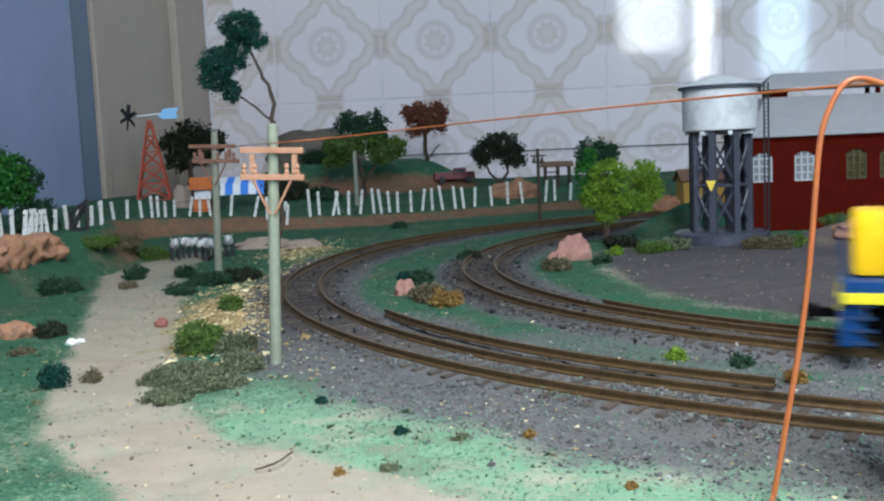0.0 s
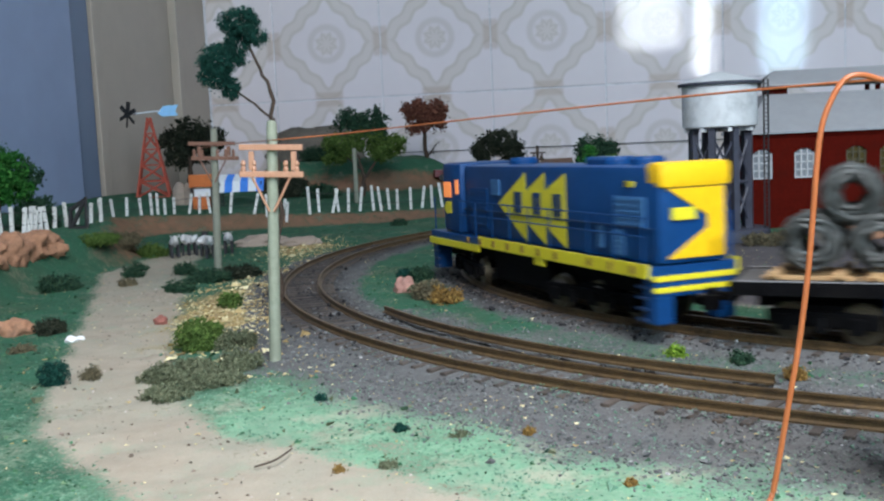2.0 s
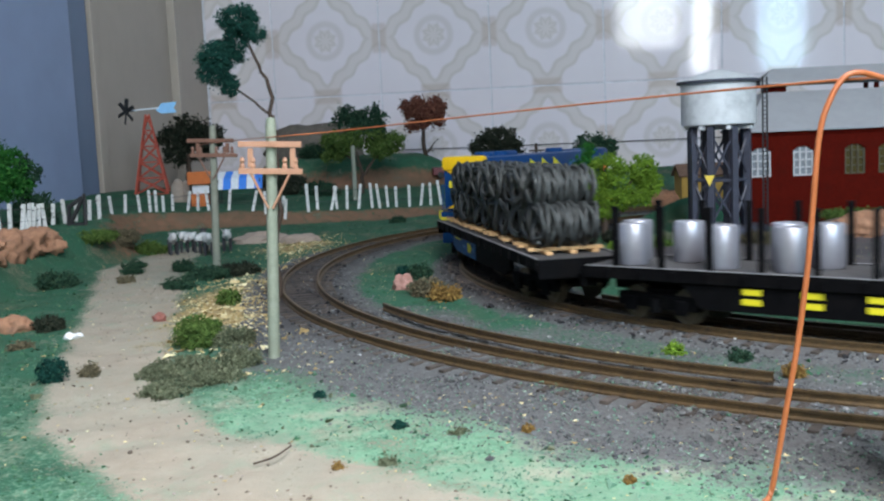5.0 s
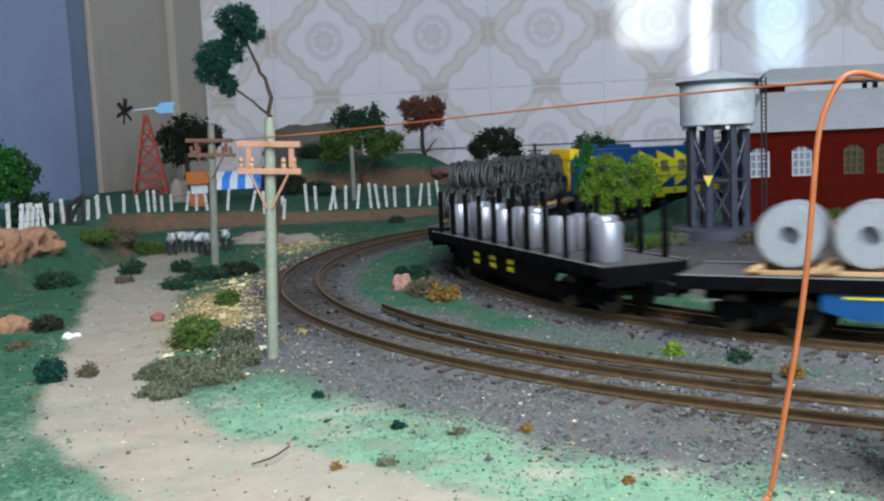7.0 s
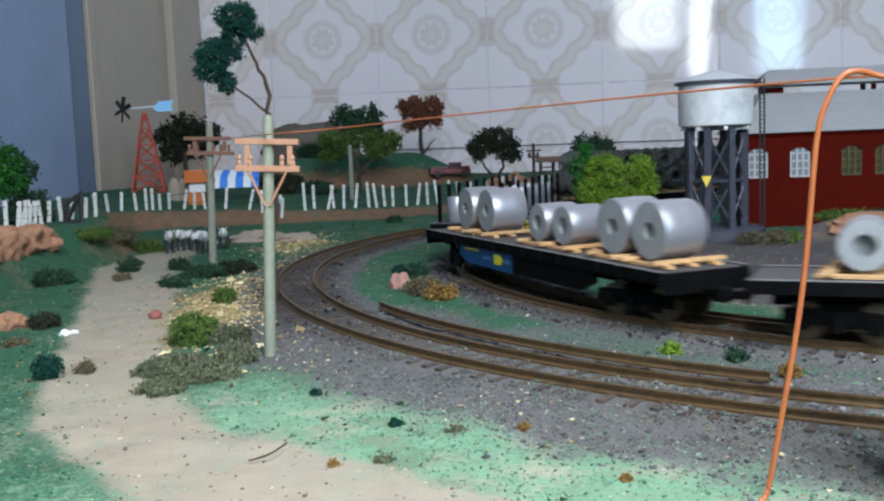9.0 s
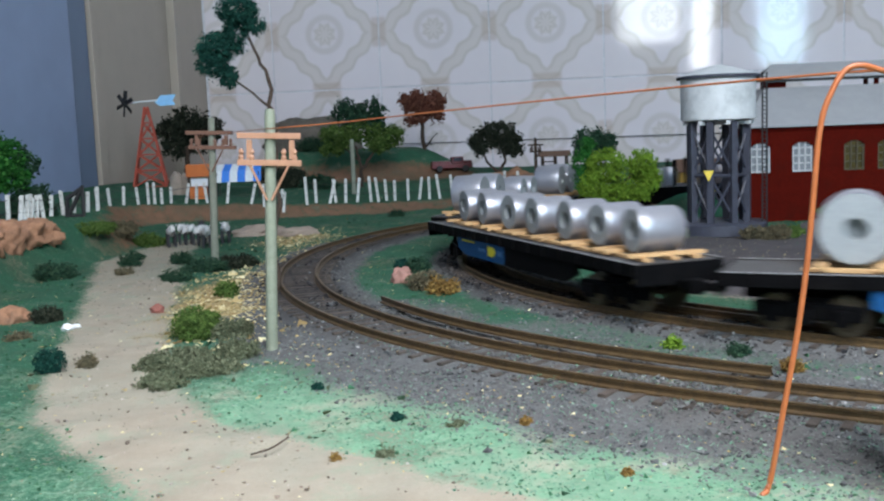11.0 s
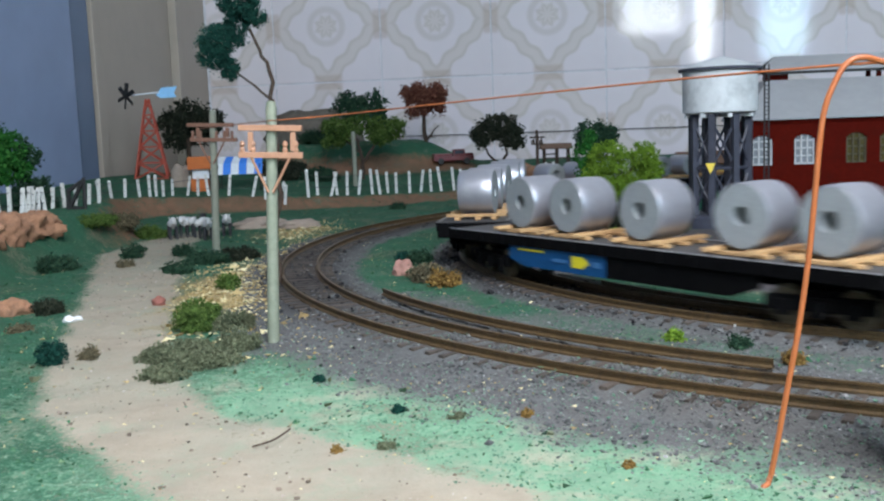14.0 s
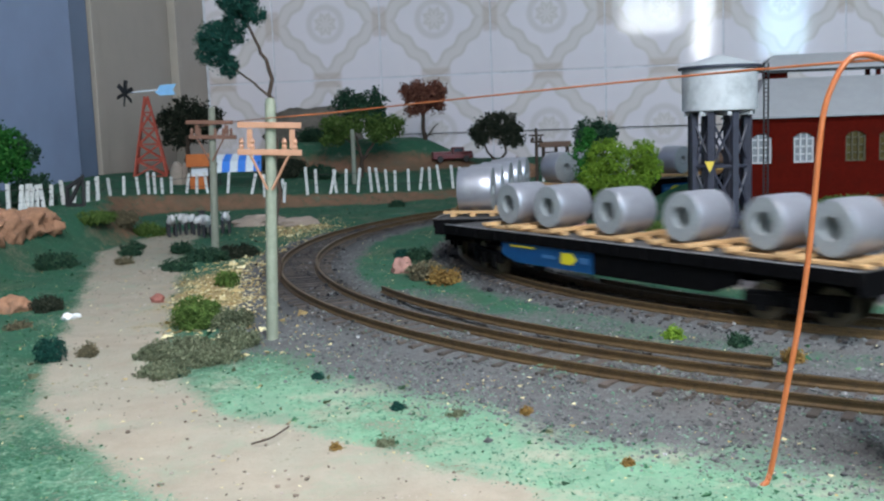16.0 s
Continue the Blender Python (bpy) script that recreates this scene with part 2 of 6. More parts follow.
MAT = dict(
    ground=ground_material(),
    tile=tile_material(),
    grout=surface("wall_grout", (0.72, 0.70, 0.74), rough=0.8, scale=60),
    beige=surface("beige_door_paint", (0.44, 0.375, 0.315), 0.92, 1.05, 9, rough=0.45, relief=0.05),
    blue_paint=surface("pale_blue_door_paint", (0.26, 0.33, 0.50), 0.93, 1.05, 8, rough=0.5, relief=0.05),
    blue_shaded=surface("shaded_blue_door_paint", (0.15, 0.20, 0.30), 0.93, 1.05, 8, rough=0.5, relief=0.05),
    plaster=surface("white_room_plaster", (0.62, 0.60, 0.57), 0.95, 1.03, 6, rough=0.9, relief=0.1),
    floor_stuff=surface("room_floor_cement", (0.25, 0.22, 0.2), 0.9, 1.1, 5, rough=0.6),
    wood=surface("bare_pine_board", (0.42, 0.27, 0.14), 0.75, 1.15, 120, rough=0.7),
    black_gap=surface("dark_gap", (0.02, 0.018, 0.016), rough=0.9),
    rail=surface("rusty_brown_rail", (0.095, 0.060, 0.026), 0.6, 1.3, 500, rough=0.5, metal=0.2, wear=(0.045, 0.028, 0.016)),
    sleeper=surface("weathered_sleeper", (0.07, 0.055, 0.045), 0.6, 1.4, 700, rough=0.9, vary=0.4),
    picket=surface("chalky_white_picket_paint", (0.72, 0.72, 0.70), 0.8, 1.1, 500, rough=0.8, wear=(0.42, 0.39, 0.34), vary=0.15),
    wire_dark=surface("dark_fence_wire", (0.03, 0.03, 0.03), rough=0.6),
    pole=surface("greyed_green_pole_plastic", (0.235, 0.26, 0.195), 0.82, 1.1, 220, rough=0.6, wear=(0.28, 0.30, 0.235)),
    pole_far=surface("grey_weathered_pole", (0.23, 0.24, 0.19), 0.8, 1.15, 300, rough=0.7),
    arm=surface("salmon_crossarm_plastic", (0.42, 0.215, 0.13), 0.85, 1.1, 260, rough=0.5),
    arm_far=surface("brown_crossarm_plastic", (0.22, 0.11, 0.075), 0.8, 1.1, 260, rough=0.6),
    orange_wire=surface("orange_insulated_wire", (0.40, 0.115, 0.035), 0.85, 1.1, 400, rough=0.4, relief=0.05),
    mill_red=surface("faded_red_lattice_paint", (0.42, 0.075, 0.045), 0.7, 1.2, 300, rough=0.7),
    vane=surface("pale_blue_vane_plastic", (0.22, 0.52, 0.85), 0.9, 1.1, 200, rough=0.45),
    black=surface("matt_black_plastic", (0.012, 0.012, 0.013), 0.7, 1.4, 300, rough=0.6),
    frame_black=surface("grimy_black_underframe", (0.0025, 0.0025, 0.003), 0.6, 1.6, 250, rough=0.7, gloss=0.06, wear=(0.005, 0.0045, 0.0045)),
    bark=surface("dark_twig_bark", (0.05, 0.032, 0.022), 0.6, 1.4, 500, rough=0.9),
    tank=surface("pale_grey_tank_paint", (0.60, 0.62, 0.63), 0.88, 1.08, 70, rough=0.5, wear=(0.42, 0.44, 0.45)),
    tower_leg=surface("slate_grey_tower_plastic", (0.045, 0.048, 0.068), 0.75, 1.3, 220, rough=0.5),
    brick_red=surface("deep_red_wall_paint", (0.072, 0.0045, 0.002), 0.75, 1.15, 120, rough=0.85, gloss=0.06, wear=(0.055, 0.005, 0.0025)),
    roof_grey=surface("pale_grey_roof_sheet", (0.31, 0.31, 0.32), 0.92, 1.05, 50, rough=0.6),
    win_white=surface("white_window_frame", (0.45, 0.45, 0.46), rough=0.6),
    win_tint=surface("olive_window_frame", (0.05, 0.038, 0.01), 0.6, 1.4, 300, rough=0.6),
    pane=surface("milky_window_pane", (0.20, 0.215, 0.235), 0.8, 1.2, 200, rough=0.2, relief=0.0),
    pane_tint=surface("dim_yellow_pane", (0.06, 0.045, 0.01), 0.5, 1.5, 300, rough=0.2, relief=0.0),
    yellow_wall=surface("mustard_shed_wall", (0.45, 0.27, 0.05), 0.8, 1.15, 250, rough=0.7),
    shed_roof=surface("brown_shed_roof", (0.16, 0.09, 0.06), 0.7, 1.2, 250, rough=0.8),
    sign_yellow=surface("yellow_sign_plate", (0.75, 0.55, 0.06), 0.9, 1.1, 300, rough=0.5),
    orange_paint=surface("orange_kiosk_paint", (0.58, 0.15, 0.03), 0.8, 1.1, 250, rough=0.6),
    hill_grey=surface("dull_grey_brown_hill", (0.15, 0.13, 0.11), 0.7, 1.2, 60, rough=0.95, gloss=0.1, relief=0.6),
    skin_stone=surface("greyish_beige_plaster", (0.34, 0.27, 0.22), 0.8, 1.1, 250, rough=0.9),
    awn_blue=surface("bright_blue_awning", (0.04, 0.22, 0.75), 0.9, 1.1, 250, rough=0.6),
    awn_white=surface("white_awning", (0.75, 0.78, 0.82), 0.9, 1.05, 250, rough=0.6),
    truck_red=surface("dark_red_truck_paint", (0.14, 0.012, 0.018), 0.7, 1.2, 250, rough=0.4),
    cow_white=surface("cow_white_coat", (0.62, 0.62, 0.62), 0.85, 1.1, 130, rough=0.7, wear=(0.02, 0.02, 0.024)),
    cow_black=surface("cow_black_coat", (0.03, 0.03, 0.035), 0.7, 1.3, 250, rough=0.7),
    rock_pink=surface("pinkish_painted_rock", (0.36, 0.19, 0.155), 0.75, 1.15, 130, rough=0.9, relief=0.8),
    rock_orange=surface("orange_brown_plaster_rock", (0.35, 0.18, 0.105), 0.6, 1.3, 90, rough=0.95, relief=1.0, wear=(0.15, 0.085, 0.055)),
    rock_red=surface("brick_red_stone", (0.24, 0.09, 0.07), 0.8, 1.2, 250, rough=0.9),
    white_scrap=surface("white_paper_scrap", (0.75, 0.75, 0.75), 0.9, 1.1, 300, rough=0.8),
    loco_blue=surface("glossy_deep_blue_paint", (0.003, 0.042, 0.15), 0.85, 1.1, 90, rough=0.42, relief=0.03, gloss=0.25),
    loco_pale=surface("pale_blue_grille_paint", (0.045, 0.15, 0.33), 0.85, 1.15, 300, rough=0.45, relief=0.1),
    loco_yellow=surface("warm_yellow_paint", (0.78, 0.47, 0.008), 0.9, 1.08, 120, gloss=0.3, rough=0.45, relief=0.03),
    loco_lime=surface("lemon_yellow_stripe", (0.66, 0.58, 0.02), 0.9, 1.08, 120, rough=0.45, relief=0.03),
    ink=surface("dark_blue_mark", (0.008, 0.03, 0.09), rough=0.5),
    # glow added to the orange pane itself, without a lamp behind
    glow_window=surface("glowing_orange_cab_window", (0.9, 0.27, 0.07), 0.9, 1.05, 100, rough=0.3, relief=0.0, emit=0.55),
    glass_dark=surface("dark_cab_glass", (0.05, 0.06, 0.08), rough=0.1, relief=0.0),
    wagon_blue=surface("mid_blue_sill_paint", (0.006, 0.065, 0.19), 0.8, 1.15, 160, rough=0.5, gloss=0.25),
    deck_edge=surface("pale_deck_edge_line", (0.22, 0.22, 0.23), 0.7, 1.2, 200, rough=0.6),
    deck=surface("dusty_grey_deck_planks", (0.058, 0.056, 0.057), 0.75, 1.2, 160, rough=0.75),
    coil=surface("brushed_aluminium_coil", (0.36, 0.365, 0.41), 0.9, 1.06, 160, rough=0.38, metal=0.55, relief=0.1),
    coil_end=surface("wound_steel_edge", (0.29, 0.315, 0.33), 0.8, 1.12, 600, rough=0.6, metal=0.15, relief=0.5),
    rod_coil=surface("dark_wire_rod", (0.062, 0.066, 0.064), 0.6, 1.4, 350, rough=0.5, metal=0.35),
    dunnage=surface("raw_pine_strip", (0.55, 0.34, 0.16), 0.75, 1.15, 200, rough=0.75, vary=0.25),
    wheel=surface("bright_worn_wheel_rim", (0.12, 0.10, 0.07), 0.7, 1.2, 300, rough=0.35, metal=0.7),
    leaf_dark=flock("dark_bottle_green_foam", [(0, (0.012, 0.033, 0.021)), (0.6, (0.024, 0.06, 0.034)), (1, (0.045, 0.09, 0.05))]),
    leaf_black=flock("brownish_black_foam", [(0, (0.010, 0.014, 0.009)), (0.6, (0.026, 0.032, 0.021)), (1, (0.055, 0.06, 0.038))]),
    leaf_teal=flock("teal_green_fibre", [(0, (0.004, 0.026, 0.021)), (0.6, (0.008, 0.048, 0.037)), (1, (0.02, 0.08, 0.058))]),
    leaf_green=flock("leaf_green_foam", [(0, (0.01, 0.07, 0.012)), (0.6, (0.022, 0.12, 0.02)), (1, (0.05, 0.18, 0.035))]),
    leaf_olive=flock("olive_green_foam", [(0, (0.035, 0.07, 0.015)), (0.6, (0.075, 0.13, 0.028)), (1, (0.13, 0.19, 0.05))]),
    leaf_lime=flock("lime_green_foam", [(0, (0.075, 0.15, 0.014)), (0.6, (0.135, 0.235, 0.022)), (1, (0.21, 0.33, 0.04))]),
    leaf_rust=flock("rust_brown_foam", [(0, (0.085, 0.03, 0.02)), (0.6, (0.17, 0.062, 0.042)), (1, (0.25, 0.105, 0.07))]),
    leaf_moss=flock("mossy_olive_foam", [(0, (0.065, 0.08, 0.045)), (0.6, (0.115, 0.13, 0.078)), (1, (0.19, 0.20, 0.125))]),
    leaf_ochre=flock("ochre_foam", [(0, (0.12, 0.07, 0.02)), (0.6, (0.22, 0.13, 0.04)), (1, (0.32, 0.2, 0.06))]),
    leaf_brown=flock("dry_brown_foam", [(0, (0.06, 0.055, 0.035)), (0.6, (0.12, 0.105, 0.065)), (1, (0.2, 0.16, 0.095))]),
    gravel=flock("grey_ballast_grains", [(0, (0.07, 0.072, 0.073)), (0.4, (0.11, 0.113, 0.115)), (0.85, (0.165, 0.17, 0.17)), (0.99, (0.2, 0.2, 0.2)), (1, (0.42, 0.42, 0.42))]),
    gravel_dark=flock("near_black_ballast_grains", [(0, (0.012, 0.012, 0.014)), (0.5, (0.03, 0.03, 0.032)), (1, (0.075, 0.07, 0.07))]),
    turf=flock("ground_foam_turf", [(0, (0.022, 0.075, 0.038)), (0.5, (0.042, 0.13, 0.068)), (0.85, (0.08, 0.19, 0.10)), (1, (0.16, 0.26, 0.14))]),
    turf_front_lit=flock("front_lit_mint_foam_turf", [(0, (0.07, 0.16, 0.105)), (0.4, (0.12, 0.24, 0.165)), (0.8, (0.19, 0.33, 0.235)), (1, (0.30, 0.40, 0.30))]),
    chips=flock("straw_coloured_chips", [(0, (0.26, 0.18, 0.08)), (0.5, (0.52, 0.40, 0.19)), (1, (0.80, 0.72, 0.45))]),
    dust=flock("brown_dust_grains", [(0, (0.09, 0.07, 0.055)), (0.6, (0.25, 0.2, 0.16)), (1, (0.5, 0.45, 0.4))]),
)

# ---- mesh helpers ----


def part(name, bm, material, parent=None, label=""):
    """Links a bmesh as one mesh object under a thing or a part."""
    me = bpy.data.meshes.new(name)
    bm.to_mesh(me)
    bm.free()
    for m in material if isinstance(material, (list, tuple)) else [material]:
        me.materials.append(m)
    ob = new(name, me)
    ob.parent = parent
    if label:
        ob["label"] = label
    return ob


def thing(name, label, category, m=None, group="", kind=""):
    ob = tagged(new(name), label, category, group, kind)
    ob.matrix_world = m or Matrix()
    return ob


def smooth(ob, angle=40):
    for p in ob.data.polygons:
        p.use_smooth = True
    ob.data.set_sharp_from_angle(angle=radians(angle))
    return ob


def box(bm, x0, y0, z0, x1, y1, z1, bevel=0.0, m=None, index=0):
    made = bmesh.ops.create_cube(bm, size=1)["verts"]
    mat = Matrix.Translation(((x0 + x1) / 2, (y0 + y1) / 2, (z0 + z1) / 2)) @ Matrix.Diagonal((x1 - x0, y1 - y0, z1 - z0, 1))
    bmesh.ops.transform(bm, matrix=(m or Matrix()) @ mat, verts=made)
    faces = {f for v in made for f in v.link_faces}
    for f in faces:
        f.material_index = index
    if bevel:
        bmesh.ops.bevel(bm, geom=list({e for f in faces for e in f.edges}), offset=bevel, segments=2, affect="EDGES", profile=0.6)
    return bm


def rod(bm, a, b, r0, r1=None, seg=8, caps=True):
    a, b = Vector(a), Vector(b)
    made = bmesh.ops.create_cone(bm, cap_ends=caps, segments=seg, radius1=r0, radius2=r0 if r1 is None else r1, depth=(b - a).length)["verts"]
    turn = (b - a).to_track_quat("Z", "Y").to_matrix().to_4x4()
    bmesh.ops.transform(bm, matrix=Matrix.Translation((a + b) / 2) @ turn, verts=made)
    return bm


def lathe(bm, profile, seg=32, m=None, index=0):
    """Turns a profile of (radius, z) round the z axis; open ends stay open."""
    rings = []
    for r, z in profile:
        rings.append([bm.verts.new((m or Matrix()) @ Vector((r * math.cos(2 * math.pi * i / seg), r * math.sin(2 * math.pi * i / seg), z))) for i in range(seg)])
    for a, b in zip(rings, rings[1:]):
        for i in range(seg):
            f = bm.faces.new((a[i], a[(i + 1) % seg], b[(i + 1) % seg], b[i]))
            f.material_index = index
    return bm


def tube(bm, points, r, seg=8):
    """A round wire through points, with radius r (one number, or one for each point)."""
    pts = [Vector(p) for p in points]
    rs = r if isinstance(r, (list, tuple)) else [r] * len(pts)
    last = None
    for i, p in enumerate(pts):
        d = (pts[min(i + 1, len(pts) - 1)] - pts[max(i - 1, 0)]).normalized()
        side = d.cross(Vector((0.31, 0.17, 0.93))).normalized()
        up = side.cross(d)
        ring = [bm.verts.new(p + rs[i] * (math.cos(2 * math.pi * k / seg) * side + math.sin(2 * math.pi * k / seg) * up)) for k in range(seg)]
        if last:
            for k in range(seg):
                bm.faces.new((last[k], last[(k + 1) % seg], ring[(k + 1) % seg], ring[k]))
        else:
            bm.faces.new(ring[::-1])
        last = ring
    bm.faces.new(last)
    return bm


def spline(points, n):
    """n points on a smooth line through the given ones."""
    p = [Vector(q) for q in points]
    p = [2 * p[0] - p[1]] + p + [2 * p[-1] - p[-2]]
    out = []
    for k in range(n):
        u = k / (n - 1) * (len(p) - 3)
        i = min(int(u), len(p) - 4)
        u -= i
        a, b, c, d = p[i:i + 4]
        out.append(0.5 * (2 * b + (c - a) * u + (2 * a - 5 * b + 4 * c - d) * u * u + (3 * b - a - 3 * c + d) * u ** 3))
    return out


def shards(name, centres, sizes, material, rng, parent=None, flat=1.0, shape="stone"):
    """One mesh of many small irregular grains or flakes."""
    n = len(centres)
    if shape == "stone":
        base = np.array([(1, 0, 0), (-1, 0, 0), (0, 1, 0), (0, -1, 0), (0, 0, 1), (0, 0, -1)], float)
        tri = np.array([(0, 2, 4), (2, 1, 4), (1, 3, 4), (3, 0, 4), (2, 0, 5), (1, 2, 5), (3, 1, 5), (0, 3, 5)])
    else:
        base = np.array([(1, 0.2, 0.1), (-0.6, 0.9, -0.1), (-0.5, -0.8, 0.15), (0.1, 0.05, 0.75)], float)
        tri = np.array([(0, 1, 3), (1, 2, 3), (2, 0, 3), (0, 2, 1)])
    k = len(base)
    q = rng.normal(size=(n, 4))
    q /= np.linalg.norm(q, axis=1)[:, None]
    w, x, y, z = q.T
    rot = np.stack([1 - 2 * (y * y + z * z), 2 * (x * y - z * w), 2 * (x * z + y * w), 2 * (x * y + z * w), 1 - 2 * (x * x + z * z), 2 * (y * z - x * w),
                    2 * (x * z - y * w), 2 * (y * z + x * w), 1 - 2 * (x * x + y * y)], 1).reshape(n, 3, 3)
    local = base[None] * rng.uniform(0.55, 1.25, (n, k, 1)) * np.asarray(sizes)[:, None, None]
    v = np.einsum("nij,nkj->nki", rot, local) * np.array([1, 1, flat]) + np.asarray(centres)[:, None]
    f = (tri[None] + (np.arange(n) * k)[:, None, None]).reshape(-1, 3)
    me = bpy.data.meshes.new(name)
    me.from_pydata(v.reshape(-1, 3).tolist(), [], f.tolist())
    me.materials.append(material)
    ob = new(name, me)
    ob.parent = parent
    return ob


def crown(name, blobs, material, parent, grain=0.0016, density=1.0, seed=1, fibre=False):
    """Foliage: thousands of ragged flakes in uneven clumps. blobs: (x, y, z, rx, ry, rz)."""
    rng = np.random.default_rng(seed)
    pts = []
    for bx, by, bz, rx, ry, rz in blobs:
        area = (rx * ry + ry * rz + rx * rz) / 3 * 12.6
        n_clump = max(8, int(density * area / (grain * 3.2) ** 2))
        d = rng.normal(size=(n_clump, 3))
        d /= np.linalg.norm(d, axis=1)[:, None]
        c = d * rng.uniform(0.62, 1.04, (n_clump, 1)) * [rx, ry, rz] + [bx, by, bz]
        for cc in c:
            k = rng.integers(10, 22)
            pts.append(cc + rng.normal(size=(k, 3)) * grain * 1.15)
        k = max(6, n_clump // 3)
        inner = rng.normal(size=(k, 3))
        inner *= rng.uniform(0.1, 0.75, (k, 1)) / np.linalg.norm(inner, axis=1)[:, None]
        pts.append(inner * [rx, ry, rz] + [bx, by, bz])
    pts = np.concatenate(pts)
    sizes = rng.uniform(0.5, 1.15, len(pts)) * grain * (0.8 if fibre else 1.0)
    sizes[rng.uniform(size=len(pts)) < 0.12] *= 1.35
    return shards(name, pts, sizes, material, rng, parent, shape="flake")


def lumps(bm, m, rx, ry, rz, seed, rough=0.25, freq=2.2, sub=3, index=0):
    """An uneven boulder or mound."""
    made = bmesh.ops.create_icosphere(bm, subdivisions=sub, radius=1)["verts"]
    off = Vector((seed * 3.7, seed * 1.3, seed * 2.1))
    for v in made:
        k = 1 + rough * (noise.noise(v.co * freq + off) + 0.5 * noise.noise(v.co * freq * 2.7 + off) + 0.25 * noise.noise(v.co * freq * 6 + off))
        v.co = m @ Vector((v.co.x * k * rx, v.co.y * k * ry, v.co.z * k * rz))
    return bm


# ---- the plan ----
CX, CY = 0.274, 0.498          # centre of the outer curve
IX, IY = 0.298, 0.494          # centre of the inner curve
R_OUT, R_IN = 0.3424, 0.2797   # track centre lines
CENTRE = {R_OUT: (CX, CY), R_IN: (IX, IY)}
GAUGE = 0.0165
BASE = -0.004                  # table-top scenery below rail head


def step(a, b, x):
    t = np.clip((np.asarray(x, float) - a) / (b - a), 0, 1)
    return t * t * (3 - 2 * t)


def bell(x, y, cx, cy, sx, sy):
    return np.exp(-(((x - cx) / sx) ** 2 + ((y - cy) / sy) ** 2))


def from_track(x, y, radius):
    """Distance of a place outwards from a track's centre line."""
    cx, cy = CENTRE[radius]
    x, y = np.asarray(x, float), np.asarray(y, float)
    return np.where(x > cx, np.abs(y - cy), np.hypot(x - cx, y - cy)) - radius


def bank_foot(th):
    return 0.475 + 0.13 * np.exp(-((th - 148) / 10.0) ** 2)


def height(x, y):
    """The scenery's surface above rail head."""
    x, y = np.asarray(x, float), np.asarray(y, float)
    r = np.hypot(x - CX, y - CY)
    th = np.degrees(np.arctan2(y - CY, x - CX)) % 360
    th = np.where(x > CX, 90.0, th)
    r = np.where((x > CX), np.abs(y - CY), r)
    foot = bank_foot(th)
    near = step(222, 200, th)
    rise = (0.007 + 0.016 * step(122, 167, th)) * near
    z = BASE + rise * step(foot, foot + 0.028, r)
    z += 0.016 * near * step(foot + 0.06, foot + 0.35, r)
    z += 0.012 * bell(x, y, 0.07, 1.13, 0.10, 0.07)
    z += 0.030 * step(-0.24, -0.18, x) * step(0.055, -0.03, x) * step(1.09, 1.15, y) * step(-0.05, 0.05, y)
    z += 0.019 * bell(x, y, 0.178, 0.694, 0.034, 0.012)
    z += 0.012 * bell(x, y, 0.235, 0.566, 0.036, 0.012) * step(0.2, 0.21, x)
    # ballast shoulders under the rails
    for rad in (R_OUT, R_IN):
        d = np.abs(from_track(x, y, rad))
        z += 0.0014 * step(0.021, 0.011, d)
    return z


def hz(x, y):
    return float(height(x, y))


def rough_height(x, y):
    return hz(x, y) + 0.0012 * noise.noise(Vector((x * 60, y * 60, 0))) + 0.0006 * noise.noise(Vector((x * 210, y * 210, 3)))


def build_ground():
    def axis(stops):
        out = []
        for (a, b, d) in stops:
            out += list(np.arange(a, b, d))
        return np.array(out + [stops[-1][1]])
    xs = axis([(-0.62, -0.3, 0.008), (-0.3, 0.36, 0.0026), (0.36, 0.6, 0.008), (0.6, 2.4, 0.09)])
    ys = axis([(-0.3, 0.1, 0.03), (0.1, 0.7, 0.0026), (0.7, 1.0, 0.004), (1.0, 1.28, 0.008)])
    X, Y = np.meshgrid(xs, ys)
    # the board ends at the tiled wall and at the doors
    Y = np.minimum(Y, 1.375 - (X + 0.2188) * 0.1571)
    X = np.maximum(X, -0.300 - 0.1571 * (1.405 - Y))
    Z = height(X, Y)
    flat = [noise.noise(Vector((a * 60, b * 60, 0))) * 0.0012 + noise.noise(Vector((a * 210, b * 210, 3))) * 0.0006 for a, b in zip(X.ravel(), Y.ravel())]
    near_track = np.minimum(np.abs(from_track(X, Y, R_OUT)), np.abs(from_track(X, Y, R_IN)))
    Z = Z + np.array(flat).reshape(X.shape) * (0.15 + 0.85 * step(0.011, 0.03, near_track))
    verts = np.stack([X, Y, Z], -1).reshape(-1, 3)
    nx, ny = len(xs), len(ys)
    i = (np.arange(ny - 1)[:, None] * nx + np.arange(nx - 1)[None]).ravel()
    me = bpy.data.meshes.new("ground")
    me.from_pydata(verts.tolist(), [], np.stack([i, i + 1, i + nx + 1, i + nx], 1).tolist())
    x, y = verts[:, 0], verts[:, 1]
    cover = me.color_attributes.new("cover", "FLOAT_COLOR", "POINT")
    c = np.ones((len(verts), 4))
    c[:, 0], c[:, 1], c[:, 2], c[:, 3] = cover_of(x, y)
    cover.data.foreach_set("color", c.ravel())
    more = me.color_attributes.new("cover_more", "FLOAT_COLOR", "POINT")
    d = np.ones((len(verts), 4))
    d[:, 0], d[:, 1], d[:, 2] = cover_more(x, y)
    more.data.foreach_set("color", d.ravel())
    me.materials.append(MAT["ground"])
    ob = smooth(new("ground", me), 180)
    return tagged(ob, "model railway baseboard with green turf, dirt road and ballast", "ground", kind="structure")


